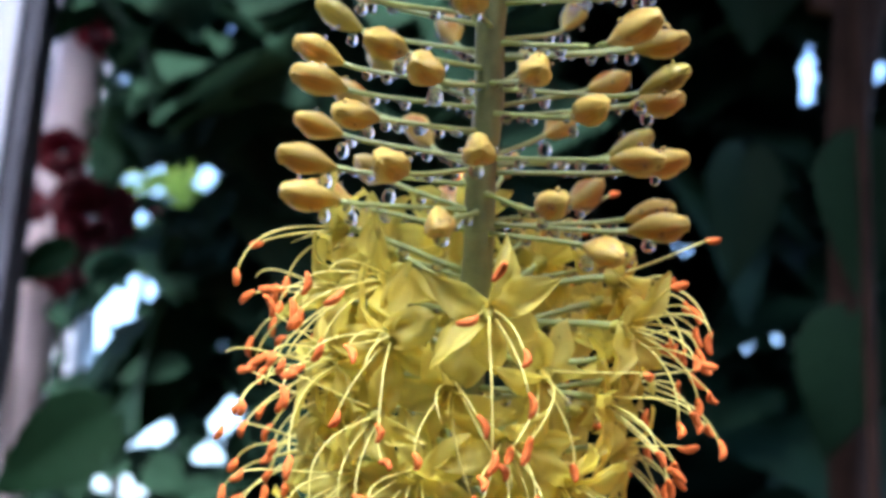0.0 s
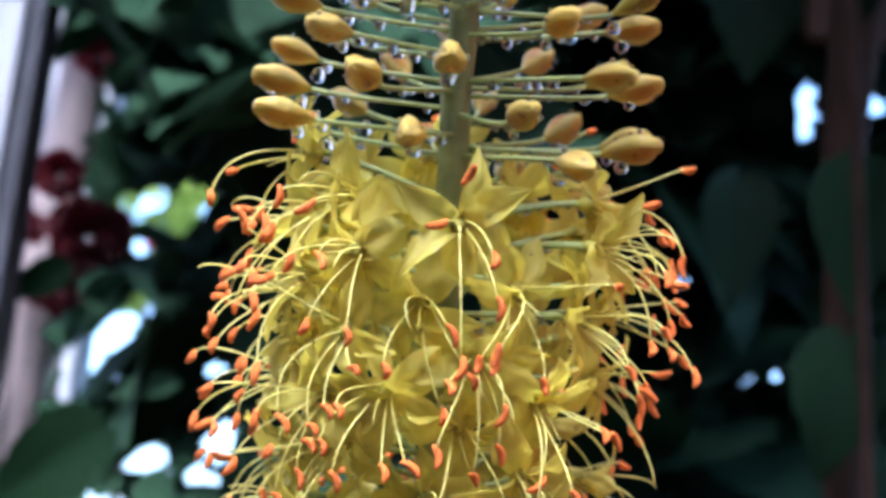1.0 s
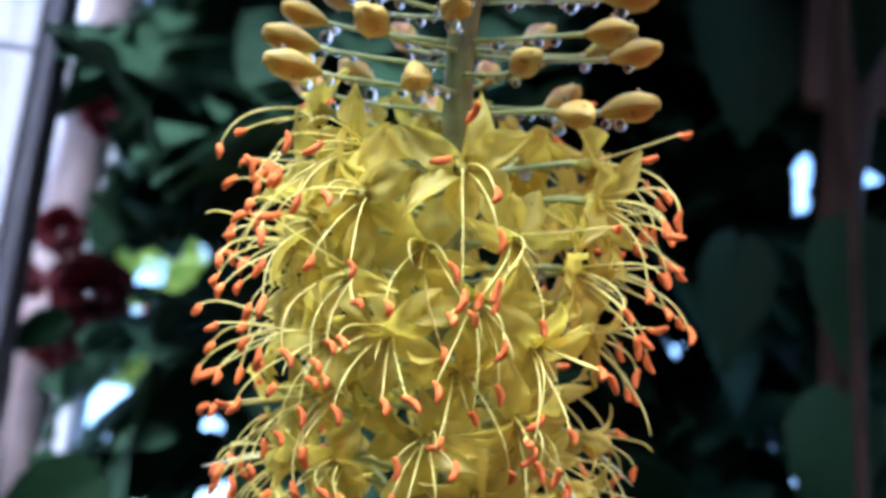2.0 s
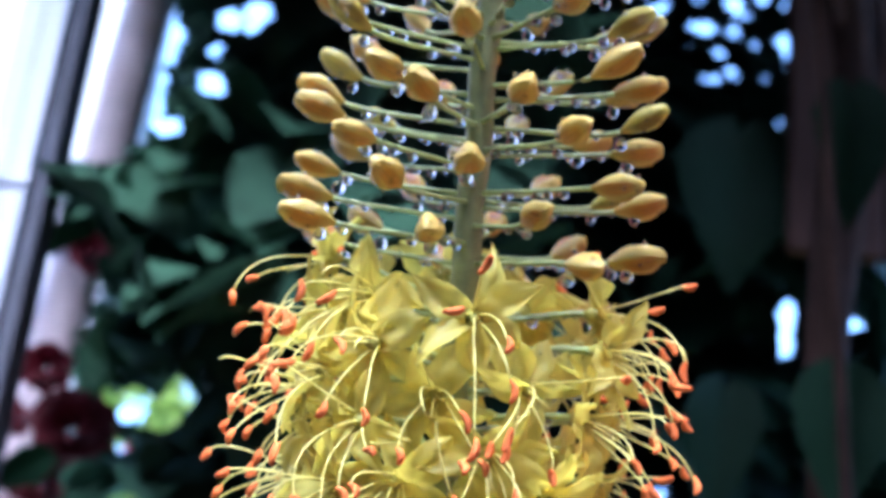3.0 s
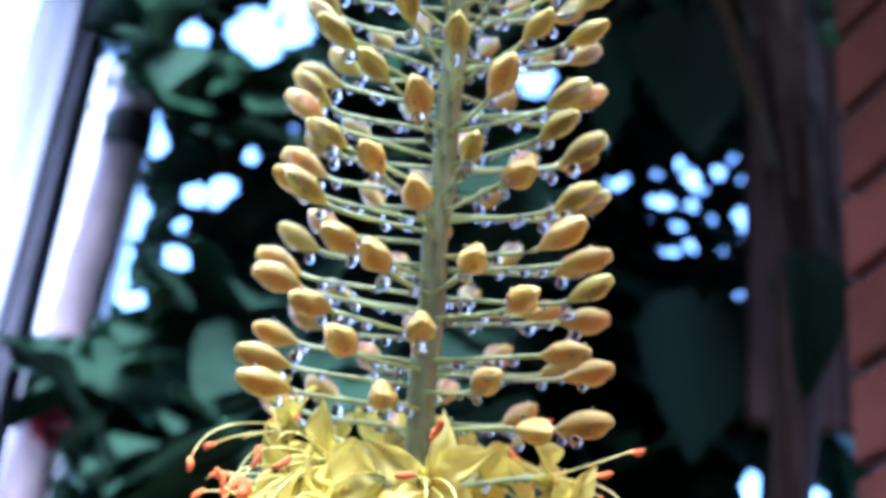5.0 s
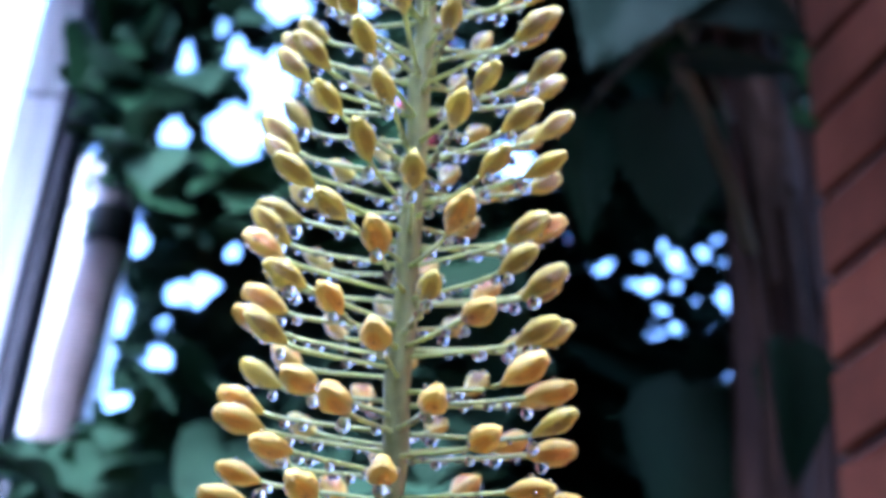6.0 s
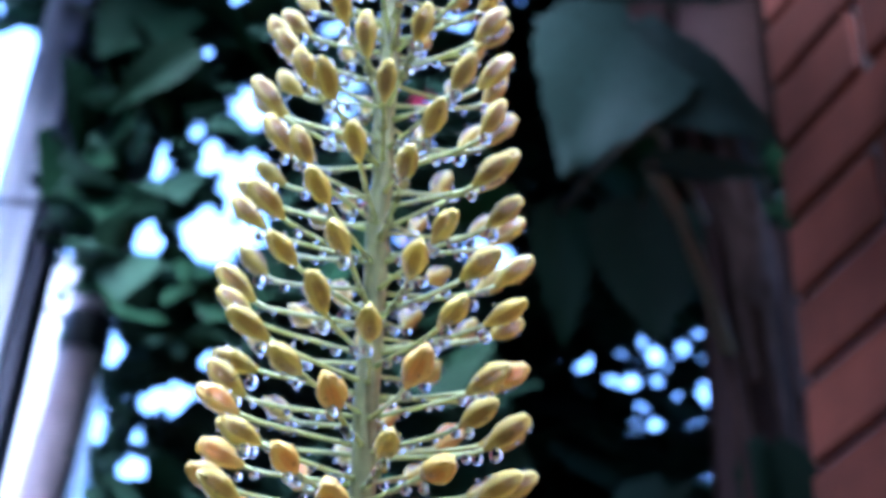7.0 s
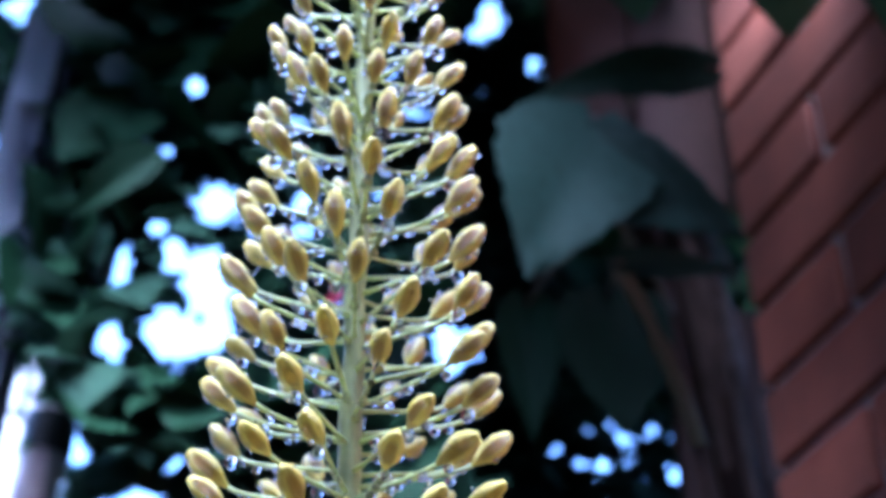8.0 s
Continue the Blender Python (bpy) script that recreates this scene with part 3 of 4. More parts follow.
LEAVES = [leaf_mesh("leaf", s, M_LEAF, 0.1 + 0.05 * (s % 4), 0.05 + 0.1 * (s % 5), 0.8 + 0.08 * (s % 3)) for s in range(8)]
LEAVES_SHADED = [leaf_mesh("leaf", s + 30, M_LEAF_SHADED, 0.1 + 0.05 * (s % 4), 0.05 + 0.1 * (s % 5), 0.8 + 0.08 * (s % 3)) for s in range(8)]
LEAVES_TEAL = [leaf_mesh("leaf", s + 60, M_LEAF_TEAL, 0.12, 0.15, 0.9) for s in range(4)]
LEAF_EDGE = np.array([(s * max(0.004, leaf_outline(min(0.995, max(0.005, t)), 0.03)) * 0.9, -t, 0.0, 1.0) for s, t in
                      [(1, i / 10) for i in range(11)] + [(-1, i / 10) for i in range(10, -1, -1)]])


def on_map(m, eye, points=LEAF_EDGE):
    """Where points of a leaf at the pose m lie on the plane MAP_Y, seen from eye."""
    w = (np.array(m) @ points.T).T[:, :3] - np.array(eye)
    k = (MAP_Y - eye.y) / np.maximum(w[:, 1], 0.05)
    return np.stack([eye.x + w[:, 0] * k, eye.z + w[:, 2] * k], 1)


def inside(poly, q):
    x, y = q[:, 0][:, None], q[:, 1][:, None]
    x0, y0 = poly[:, 0][None], poly[:, 1][None]
    x1, y1 = np.roll(poly[:, 0], -1)[None], np.roll(poly[:, 1], -1)[None]
    cross = ((y0 > y) != (y1 > y)) & (x < (x1 - x0) * (y - y0) / (y1 - y0 + 1e-12) + x0)
    return cross.sum(1) % 2 == 1


GAP_CENTRES = [np.concatenate([g[:, :2], g[:, :2] + g[:, 2:] * (0.6, 0), g[:, :2] - g[:, 2:] * (0.6, 0), g[:, :2] + g[:, 2:] * (0, 0.6), g[:, :2] - g[:, 2:] * (0, 0.6)]) for g in GAPS]


def blocks_sky(m, slack):
    """Whether a leaf at the pose m would close an opening for any of the eyes."""
    for eye, g, centres in zip(EYES, GAPS, GAP_CENTRES):
        poly = on_map(m, eye)
        lo, hi = poly.min(0) - 0.1, poly.max(0) + 0.1
        near = ((centres > lo) & (centres < hi)).all(1)
        if not near.any():
            continue
        more = np.concatenate([poly, (poly + np.roll(poly, -1, 0)) / 2])
        d = (more[:, None] - g[None, :, :2]) / (g[None, :, 2:] * slack)
        if ((d ** 2).sum(-1) < 1).any() or inside(poly, centres[near]).any():
            return True
    return False


def leaf_pose(rnd, x, y, z, size):
    """A leaf that hangs from its stalk, tip down and out, its face turned more or less to the open side."""
    m = Matrix.Rotation(rnd.gauss(0, 0.7), 4, "Z") @ Matrix.Rotation(radians(rnd.uniform(15, 75)), 4, "X") @ Matrix.Rotation(rnd.gauss(0, 0.6), 4, "Z")
    return Matrix.Translation((x, y, z)) @ m @ Matrix.Diagonal((size, size, size, 1)) @ Matrix.Translation((0, 0.5, 0))


def cover(rnd, zone, x0, x1, z0, z1, depth, size, slack, layers, cap):
    """Leaves that close the stretch x0..x1, z0..z1 of a zone's map except where the sky shows."""
    step = 0.008
    eye, gaps = EYES[zone], GAPS[zone]
    gx, gz = np.meshgrid(np.arange(x0, x1, step), np.arange(z0, z1, step))
    cells = np.stack([gx.ravel(), gz.ravel()], 1)
    d = (cells[:, None] - gaps[None, :, :2]) / gaps[None, :, 2:]
    need = np.where(((d ** 2).sum(-1) < 1).any(1), 0, layers)
    tries = np.zeros(len(cells))
    poses = []

    def place(q):
        y = depth[0] + (depth[1] - depth[0]) * rnd.random()
        k = (y - eye.y) / (MAP_Y - eye.y)
        return eye.x + (q[0] - eye.x) * k, y, eye.z + (q[1] - eye.z) * k

    guard = 0
    while len(poses) < cap and guard < cap * 24:
        guard += 1
        open_cells = np.nonzero((need > 0) & (tries < 24))[0]
        if not len(open_cells):
            break
        c = open_cells[rnd.randrange(len(open_cells))]
        tries[c] += 1
        s = max(0.009, size * rnd.uniform(0.75, 1.25) * 0.84 ** tries[c])
        x, y, z = place(cells[c])
        m = leaf_pose(rnd, x + rnd.gauss(0, s * 0.2), y, z + rnd.gauss(0, s * 0.2), s)
        if blocks_sky(m, slack if s > 0.035 else slack * 0.72):
            continue
        need = need - inside(on_map(m, eye), cells)
        poses.append(m)
    # small leaves and leaflets fill what is left beside the gaps
    bare = np.nonzero(need >= layers)[0]
    rnd.shuffle(bare)
    for c in list(bare) * 3:
        if need[c] < layers:
            continue
        q = cells[c]
        g = gaps[np.argmin((((q - gaps[:, :2]) / gaps[:, 2:]) ** 2).sum(1))]
        away = (q - g[:2]) / max(1e-6, np.linalg.norm(q - g[:2]))
        for s in (0.05, 0.034, 0.022, 0.014, 0.010, 0.007):
            x, y, z = place(q + away * s * 0.25)
            m = leaf_pose(rnd, x, y, z, s)
            if not blocks_sky(m, 0.75 if s > 0.012 else 0.5):
                need = need - inside(on_map(m, eye), cells)
                poses.append(m)
                break
    return poses


def joined_leaves(name, poses, mat, seed):
    """Many small leaves as one mesh."""
    proto = [leaf_mesh("proto", seed + k, mat, 0.2, 0.2, 0.9) for k in range(3)]
    verts, faces = [], []
    base = [(np.array([v.co for v in p.vertices]), [tuple(f.vertices) for f in p.polygons][::2]) for p in proto]
    for i, m in enumerate(poses):
        v, f = base[i % 3]
        o = len(verts)
        w = (np.array(m)[:3, :3] @ v.T).T + np.array(m.translation)
        verts.extend(map(tuple, w))
        faces.extend(tuple(a + o for a in q) for q in f)
    for p in proto:
        bpy.data.meshes.remove(p)
    return mesh_of(name, verts, faces, mat)


def climber(label, rnd, foot, poses, back, twigs, leaves, mass):
    """A climbing shrub: woody stems, its near leaves one by one, the mass of leaves behind them in one piece."""
    root = top("climbing_shrub", Matrix.Translation(foot), label, "shrub")
    for a, b, r in twigs:
        a, b = Vector(a), Vector(b)
        mid = (a + b) / 2 + Vector((rnd.uniform(-0.06, 0.06), rnd.uniform(-0.04, 0.04), 0))
        pts = bezier(a, a.lerp(mid, 0.7), b.lerp(mid, 0.7), b, 9)
        part("branch", tube("branch", [p - foot for p in pts], [r * (1 - 0.06 * i) for i in range(10)], M_TWIG, 7), root, Matrix.Translation(foot))
    for i, m in enumerate(poses[:300]):
        part("leaf", leaves[rnd.randrange(8)], root, m)
    rest = list(poses[300:]) + list(back)
    if rest:
        ob = part("leaf_mass", joined_leaves("leaf_mass", [Matrix.Translation(-foot) @ m for m in rest], mass, 70), root, Matrix.Translation(foot))
        ob["kind"] = "stuff"
    return root


rnd = random.Random(11)
left_near = cover(rnd, HIGH, -0.275, 0.04, 1.80, 2.42, (0.80, 1.02), 0.105, 0.9, 1.2, 240)
left_near += cover(rnd, MID, -0.275, 0.04, 1.50, 1.82, (0.88, 1.10), 0.11, 0.9, 1.2, 160)
left_near += cover(rnd, LOW, -0.290, 0.04, 1.12, 1.54, (1.00, 1.26), 0.15, 0.9, 1.2, 160)
left_back = cover(rnd, HIGH, -0.30, 0.05, 1.80, 2.45, (1.10, 1.50), 0.13, 0.95, 1.4, 260)
left_back += cover(rnd, MID, -0.30, 0.05, 1.48, 1.82, (1.36, 1.80), 0.14, 0.95, 1.4, 200)
left_back += cover(rnd, LOW, -0.28, 0.05, 1.08, 1.54, (1.40, 1.90), 0.16, 0.95, 1.4, 200)
left_back += cover(rnd, HIGH, -0.46, -0.315, 2.14, 2.50, (1.12, 1.6), 0.12, 0.95, 1.3, 120)
right_near = cover(rnd, HIGH, 0.0, 0.24, 1.84, 2.42, (1.10, 1.40), 0.12, 0.9, 1.2, 240)
right_near += cover(rnd, MID, 0.0, 0.30, 1.44, 1.86, (1.22, 1.55), 0.17, 0.9, 1.1, 160)
right_near += cover(rnd, LOW, 0.0, 0.33, 1.12, 1.54, (1.22, 1.60), 0.18, 0.9, 1.1, 160)
right_back = cover(rnd, HIGH, -0.02, 0.30, 1.80, 2.45, (1.5, 1.9), 0.14, 0.95, 1.4, 260)
right_back += cover(rnd, MID, -0.02, 0.36, 1.44, 1.84, (1.7, 2.2), 0.18, 0.95, 1.4, 240)
right_back += cover(rnd, LOW, -0.02, 0.38, 1.08, 1.52, (1.7, 2.2), 0.18, 0.95, 1.4, 240)


def spread_leaf(base, tip, width, nod=0.25):
    """The pose of a leaf from its stalk end to its tip, its face turned down towards the open side."""
    base, tip = Vector(base), Vector(tip)
    along = base - tip
    y = along.normalized()
    face = Vector((0, -1, -nod))
    x = y.cross(face).normalized()
    z = x.cross(y)
    m = Matrix((x * width, along, z * along.length)).transposed().to_4x4()
    m.translation = base
    return m


# Broad leaves that hang in front of the pole and the pale gaps.
BROAD = [((-0.201, 0.95, 1.654), (-0.271, 0.96, 1.612), 0.042), ((-0.297, 1.10, 1.682), (-0.341, 1.11, 1.623), 0.043), ((-0.161, 1.0, 1.716), (-0.213, 1.0, 1.643), 0.042),
         ((-0.298, 1.10, 1.443), (-0.353, 1.11, 1.412), 0.034), ((-0.248, 1.05, 1.551), (-0.261, 1.04, 1.476), 0.040), ((-0.157, 1.1, 1.416), (-0.232, 1.1, 1.356), 0.055),
         ((-0.193, 1.1, 1.386), (-0.262, 1.1, 1.268), 0.068), ((-0.232, 1.0, 1.301), (-0.309, 1.0, 1.235), 0.060), ((-0.171, 1.15, 1.368), (-0.205, 1.15, 1.295), 0.040),
         ((-0.216, 1.15, 1.290), (-0.209, 1.14, 1.247), 0.034), ((-0.239, 1.1, 1.621), (-0.257, 1.1, 1.510), 0.055), ((-0.147, 1.1, 1.638), (-0.215, 1.1, 1.534), 0.075),
         ((-0.17, 0.75, 1.972), (-0.232, 0.76, 1.92), 0.040), ((-0.203, 0.9, 1.848), (-0.194, 0.89, 1.793), 0.034)]
left_near = [spread_leaf(*row) for row in BROAD] + left_near
climber("dark green climbing shrub with broad pointed leaves, wet", rnd, Vector((-0.10, 1.33, 0.0)), left_near, left_back,
        [((-0.10, 1.33, 0.0), (-0.16, 1.33, 1.45), 0.010), ((-0.10, 1.33, 0.0), (-0.06, 1.30, 1.9), 0.009)], LEAVES, M_LEAF_FAR)
# Broad leaves beside the trunk, dark with shade put into their colour.
BROAD_SHADED = [((0.301, 0.93, 1.760), (0.304, 0.93, 1.648), 0.072), ((0.258, 1.13, 1.825), (0.250, 1.13, 1.665), 0.110), ((0.248, 1.13, 1.574), (0.240, 1.12, 1.459), 0.066),
              ((0.290, 0.95, 1.402), (0.281, 0.95, 1.302), 0.074), ((0.299, 0.95, 1.532), (0.296, 0.95, 1.419), 0.070)]
right_near = [spread_leaf(*row) for row in BROAD_SHADED] + right_near
climber("green shrub with large heart-shaped leaves beside the wall, coloured dark for shade", rnd, Vector((0.2, 1.95, 0.0)), right_near, right_back,
        [((0.2, 1.95, 0.0), (0.12, 1.9, 1.9), 0.011), ((0.2, 1.95, 0.0), (0.25, 1.9, 2.0), 0.009)], LEAVES_SHADED, M_LEAF_SHADED)


# An added, unseen screen blocks light on the side away from the house.
fence = top("wall_fence", Matrix(), "plain dark timber screen, unseen, added to block light", "fence", kind="structure", data=box_mesh("wall_fence", (-0.95, -3.0, 0.0), (-0.90, 1.3, 3.0), M_DARKWOOD, 0.004))


# A white wall beyond the post, seen past the pole.
top("wall_white", Matrix(), "plain limewashed white garden wall", "wall", kind="structure", data=box_mesh("wall_white", (-1.6, 2.2, 0.0), (-0.54, 2.32, 2.8), M_LIMEWASH, 0.006))


# An added, unseen wall behind blocks low sky and bounces fill light forward.
top("wall_back", Matrix(), "plain dull grey wall, unseen, added to block and bounce light", "wall", kind="structure", data=box_mesh("wall_back", (-0.9, -2.3, 0.0), (1.35, -2.1, 3.3), M_BOUNCE, 0.004))


# Large single leaves of a plant that grows against the wall, nearer than the rest.
def big_leaf_plant():
    foot = Vector((0.33, 0.965, 0.0))
    root = top("large_leaved_plant", Matrix.Translation(foot), "tall plant with very large dim bluish green leaves against the brick wall", "plant")
    spread = [((0.147, 0.61, 1.898), (0.102, 0.60, 1.762), 0.110, LEAVES_TEAL[0]), ((0.120, 0.62, 1.872), (0.238, 0.60, 1.800), 0.075, LEAVES_TEAL[1]),
              ((0.160, 0.64, 1.797), (0.240, 0.63, 1.790), 0.022, LEAVES_TEAL[2]), ((0.211, 0.96, 2.016), (0.219, 0.95, 1.869), 0.106, LEAVES_SHADED[1]),
              ((0.138, 0.98, 2.018), (0.144, 0.97, 1.879), 0.052, LEAVES_SHADED[2]), ((0.267, 0.73, 2.076), (0.125, 0.72, 2.051), 0.050, LEAVES_SHADED[4])]
    stem_pts = bezier(foot, Vector((0.335, 0.965, 0.9)), Vector((0.30, 0.95, 1.75)), Vector((0.21, 0.80, 2.10)), 14)
    part("stem", tube("stem", [p - foot for p in stem_pts], [0.007 - 0.0003 * i for i in range(15)], M_BARK, 8), root, Matrix.Translation(foot))
    for base, point, width, mesh in spread:
        m = spread_leaf(base, point, width)
        leaf = part("leaf", mesh, root, m)
        tip = m @ Vector((0, 0, 0))
        near = min(stem_pts, key=lambda q: (q - tip).length)
        inv = m.inverted()
        arc = bezier(near, near.lerp(tip, 0.3) + Vector((0, 0, 0.03)), near.lerp(tip, 0.7) + Vector((0, 0, 0.02)), tip, 6)
        part("leaf_stalk", tube("leaf_stalk", [inv @ q for q in arc], [0.0018 / width] * 7, M_TWIG, 6), leaf, m)


big_leaf_plant()


CANOPY_FROM = 0.46


def shade_canopy():
    """Added leaves overhead, mostly above the view, which keep the space below in shade."""
    rnd = random.Random(21)
    poses = []
    for _ in range(3500):
        x, y = rnd.uniform(-0.50, 1.3), rnd.uniform(CANOPY_FROM - 0.13, 2.6)
        if y < CANOPY_FROM and x < 0.08:
            continue
        if y < 0.9 and x > 0.23 + 0.35 * (0.86 - y):
            continue
        if x < 0.08 and y < 0.62:
            continue
        z = 1.98 + 1.08 * (min(y, 1.1) - CANOPY_FROM) + 0.2 * rnd.random() + 0.25 * max(0, y - 1.1)
        m = Matrix.Translation((x, y, z)) @ Matrix.Rotation(rnd.uniform(0, 6.28), 4, "Z") @ Matrix.Rotation(rnd.gauss(0, 0.5), 4, "X") @ Matrix.Diagonal((0.13, 0.13, 0.13, 1))
        if blocks_sky(m, 1.1):
            continue
        poses.append(m)
    return joined_leaves("overhanging_foliage", poses, M_LEAF_FAR, 90)


top("overhanging_foliage", Matrix(), "dark green foliage added overhead to shade the shrubs", "foliage", kind="stuff", data=shade_canopy())


def trunk_line(z):
    """The trunk's axis and radius at a height: a thin bent foot under a stout upper part."""
    x = np.interp(z, (0.0, 1.2, 1.57, 1.82, 2.03, 2.15, 2.9), (0.345, 0.312, 0.307, 0.330, 0.314, 0.292, 0.20))
    r = np.interp(z, (0.0, 1.5, 1.82, 2.05, 2.9), (0.018, 0.014, 0.026, 0.036, 0.035))
    return Vector((float(x), 1.03, z)), float(r)


def trained_trunk():
    """A leaning woody trunk with flaking bark beside the house corner."""
    foot = Vector((0.345, 1.03, 0.0))
    root = top("vine_trunk", Matrix.Translation(foot), "leaning brown vine trunk with flaking bark by the wall", "tree")
    rings, sides = 40, 14
    verts, faces = [], []
    for i in range(rings):
        t = i / (rings - 1)
        z = 2.9 * t
        c, r = trunk_line(z)
        for k in range(sides):
            a = 2 * math.pi * k / sides
            p = Vector((math.cos(a), math.sin(a), 0))
            rr = r * (1 + 0.10 * noise.noise(Vector((p.x * 2, p.y * 2, z * 3))) + 0.05 * math.sin(5 * a + 3 * z))
            verts.append(c + p * rr - foot)
    for i in range(rings - 1):
        for k in range(sides):
            q = i * sides
            faces.append((q + k, q + (k + 1) % sides, q + sides + (k + 1) % sides, q + sides + k))
    faces += [tuple(range(sides))[::-1], tuple(range(len(verts) - sides, len(verts)))]
    part("trunk", mesh_of("trunk", verts, faces, M_BARK), root, Matrix.Translation(foot))
    rnd = random.Random(61)
    for k in range(26):
        z = rnd.uniform(1.75, 2.6)
        ln, a0, half = rnd.uniform(0.08, 0.28), rnd.uniform(3.4, 5.9), rnd.uniform(0.10, 0.22)
        sv, sf = [], []
        for i in range(9):
            q = z + ln * i / 8
            c, r = trunk_line(q)
            c = c - foot
            lift = r * 1.04 + 0.006 * (2 * i / 8 - 1) ** 2 + 0.0015 * rnd.random()
            w = half * (0.4 + 0.6 * math.sin(math.pi * (0.1 + 0.8 * i / 8)))
            for layer in (0.0, 0.003):
                for j in range(4):
                    a = a0 + w * (j / 1.5 - 1)
                    sv.append(c + Vector((math.cos(a), math.sin(a), 0)) * (lift + layer))
        for i in range(8):
            for j in range(3):
                b = i * 8 + j
                sf += [(b, b + 1, b + 9, b + 8), (b + 4, b + 12, b + 13, b + 5)]
            sf += [(i * 8, i * 8 + 8, i * 8 + 12, i * 8 + 4), (i * 8 + 3, i * 8 + 7, i * 8 + 15, i * 8 + 11)]
        part("bark_strip", mesh_of("bark_strip", sv, sf, M_BARK_PALE), root, Matrix.Translation(foot), "loose pale bark strip")


trained_trunk()


def timber_boarding():
    """Brown boards under the eaves, behind the trunk."""
    root = top("timber_boarding", pose(0.0, 0.955, 0.0), "dark brown stained timber boarding at the house corner", "boarding")
    x = 0.166
    k = 0
    while x < 0.5:
        part("board", box_mesh("board", (x, 0.004 * (k % 2), 2.13), (x + 0.083, 0.02 + 0.004 * (k % 2), 3.1), M_BOARD, 0.003), root, WORLD_OF[root])
        x += 0.087
        k += 1
    x = 0.295
    while x < 0.62:
        part("board", box_mesh("board", (x, 0.150, 1.70), (x + 0.083, 0.168, 2.12), M_BOARD, 0.003), root, WORLD_OF[root])
        x += 0.085
    part("rail", box_mesh("rail", (0.166, 0.022, 2.75), (0.56, 0.05, 2.82), M_BOARD, 0.003), root, WORLD_OF[root])


timber_boarding()


def white_post():
    root = top("white_post", pose(-0.355, 1.0, 0.0), "white painted timber post, its shaded side coloured dark", "post")
    here = WORLD_OF[root]
    # The post's side face lies in shade; the core's dark colour carries it.
    part("core", box_mesh("core", (-0.017, 0.012, 0.0), (0.032, 0.062, 2.95), M_DARKWOOD, 0.002), root, here, "timber core, coloured dark for the shaded side")
    z = 0.0
    for top_z in (0.55, 1.085, 1.63, 2.003, 2.45, 2.95):
        part("facing_board", box_mesh("facing_board", (-0.021, 0.0, z + 0.002), (0.019, 0.012, top_z - 0.002), M_WHITE, 0.0025), root, here)
        part("bead", box_mesh("bead", (-0.004, -0.003, z + 0.004), (0.001, 0.0, top_z - 0.004), M_WHITE, 0.001), root, here)
        z = top_z


white_post()


def cane_pole():
    root = top("cane_pole", pose(-0.360, 1.3, 0.0), "pinkish brown cane pole with raised joints", "pole")
    here = WORLD_OF[root]
    pts, radii, z = [], [], 0.0
    nodes = [0.35, 0.72, 1.08, 1.36, 1.62, 1.90, 2.17, 2.48, 2.8]
    while z < 2.95:
        near = min(abs(z - q) for q in nodes)
        pts.append(Vector((0.055 * (z - 1.7), 0, z)))
        radii.append(0.0265 - 0.0008 * z + 0.0022 * math.exp(-(near / 0.008) ** 2))
        z += 0.012
    part("cane", tube("cane", pts, radii, M_CANE, 16), root, here)
    tie = [Vector((0.019 + 0.0285 * math.cos(a), 0.0285 * math.sin(a), 0)) for a in [2 * math.pi * k / 18 for k in range(18)]]
    verts = [p * f + Vector((0, 0, z)) for z, f in ((2.025, 0.97), (2.028, 1.0), (2.072, 1.0), (2.075, 0.97)) for p in tie]
    faces = [(i * 18 + k, i * 18 + (k + 1) % 18, i * 18 + 18 + (k + 1) % 18, i * 18 + 18 + k) for i in range(3) for k in range(18)]
    part("tape_band", mesh_of("tape_band", verts, faces, M_TAPE), root, here, "black tape binding")
    cord = bezier(Vector((0.002, -0.026, 2.055)), Vector((-0.04, -0.08, 2.06)), Vector((-0.06, -0.18, 1.99)), Vector((-0.016, -0.245, 1.96)), 10)
    part("tie_cord", tube("tie_cord", cord, [0.003] * 11, M_TAPE, 6), root, here, "thin black tie cord")


cane_pole()


def rose_mesh(name, mat, seed):
    """A full bloom of overlapping cupped petals."""
    rnd = random.Random(seed)
    verts, faces = [], []
    for ring, (count, rad, tilt, size) in enumerate([(4, 0.006, 75, 0.022), (5, 0.011, 62, 0.027), (6, 0.015, 45, 0.031), (7, 0.018, 22, 0.034)]):
        for k in range(count):
            m = Matrix.Rotation(2 * math.pi * k / count + ring * 0.5 + rnd.gauss(0, 0.1), 4, "Z") @ Matrix.Translation((0, rad * 0.5, 0)) @ Matrix.Rotation(radians(tilt + rnd.gauss(0, 7)), 4, "X")
            o = len(verts)
            for j in range(6):
                t = j / 5
                w = size * 0.62 * math.sin(math.pi * (0.15 + 0.72 * t)) ** 0.7
                for i in range(5):
                    u = i / 2 - 1
                    verts.append(m @ Vector((w * u, size * t, 0.35 * size * (u * u * 0.5) - 0.25 * size * t * t * t + 0.1 * size * t)))
            for j in range(5):
                for i in range(4):
                    a = o + j * 5 + i
                    faces.append((a, a + 1, a + 6, a + 5))
    return mesh_of(name, verts, faces, mat)


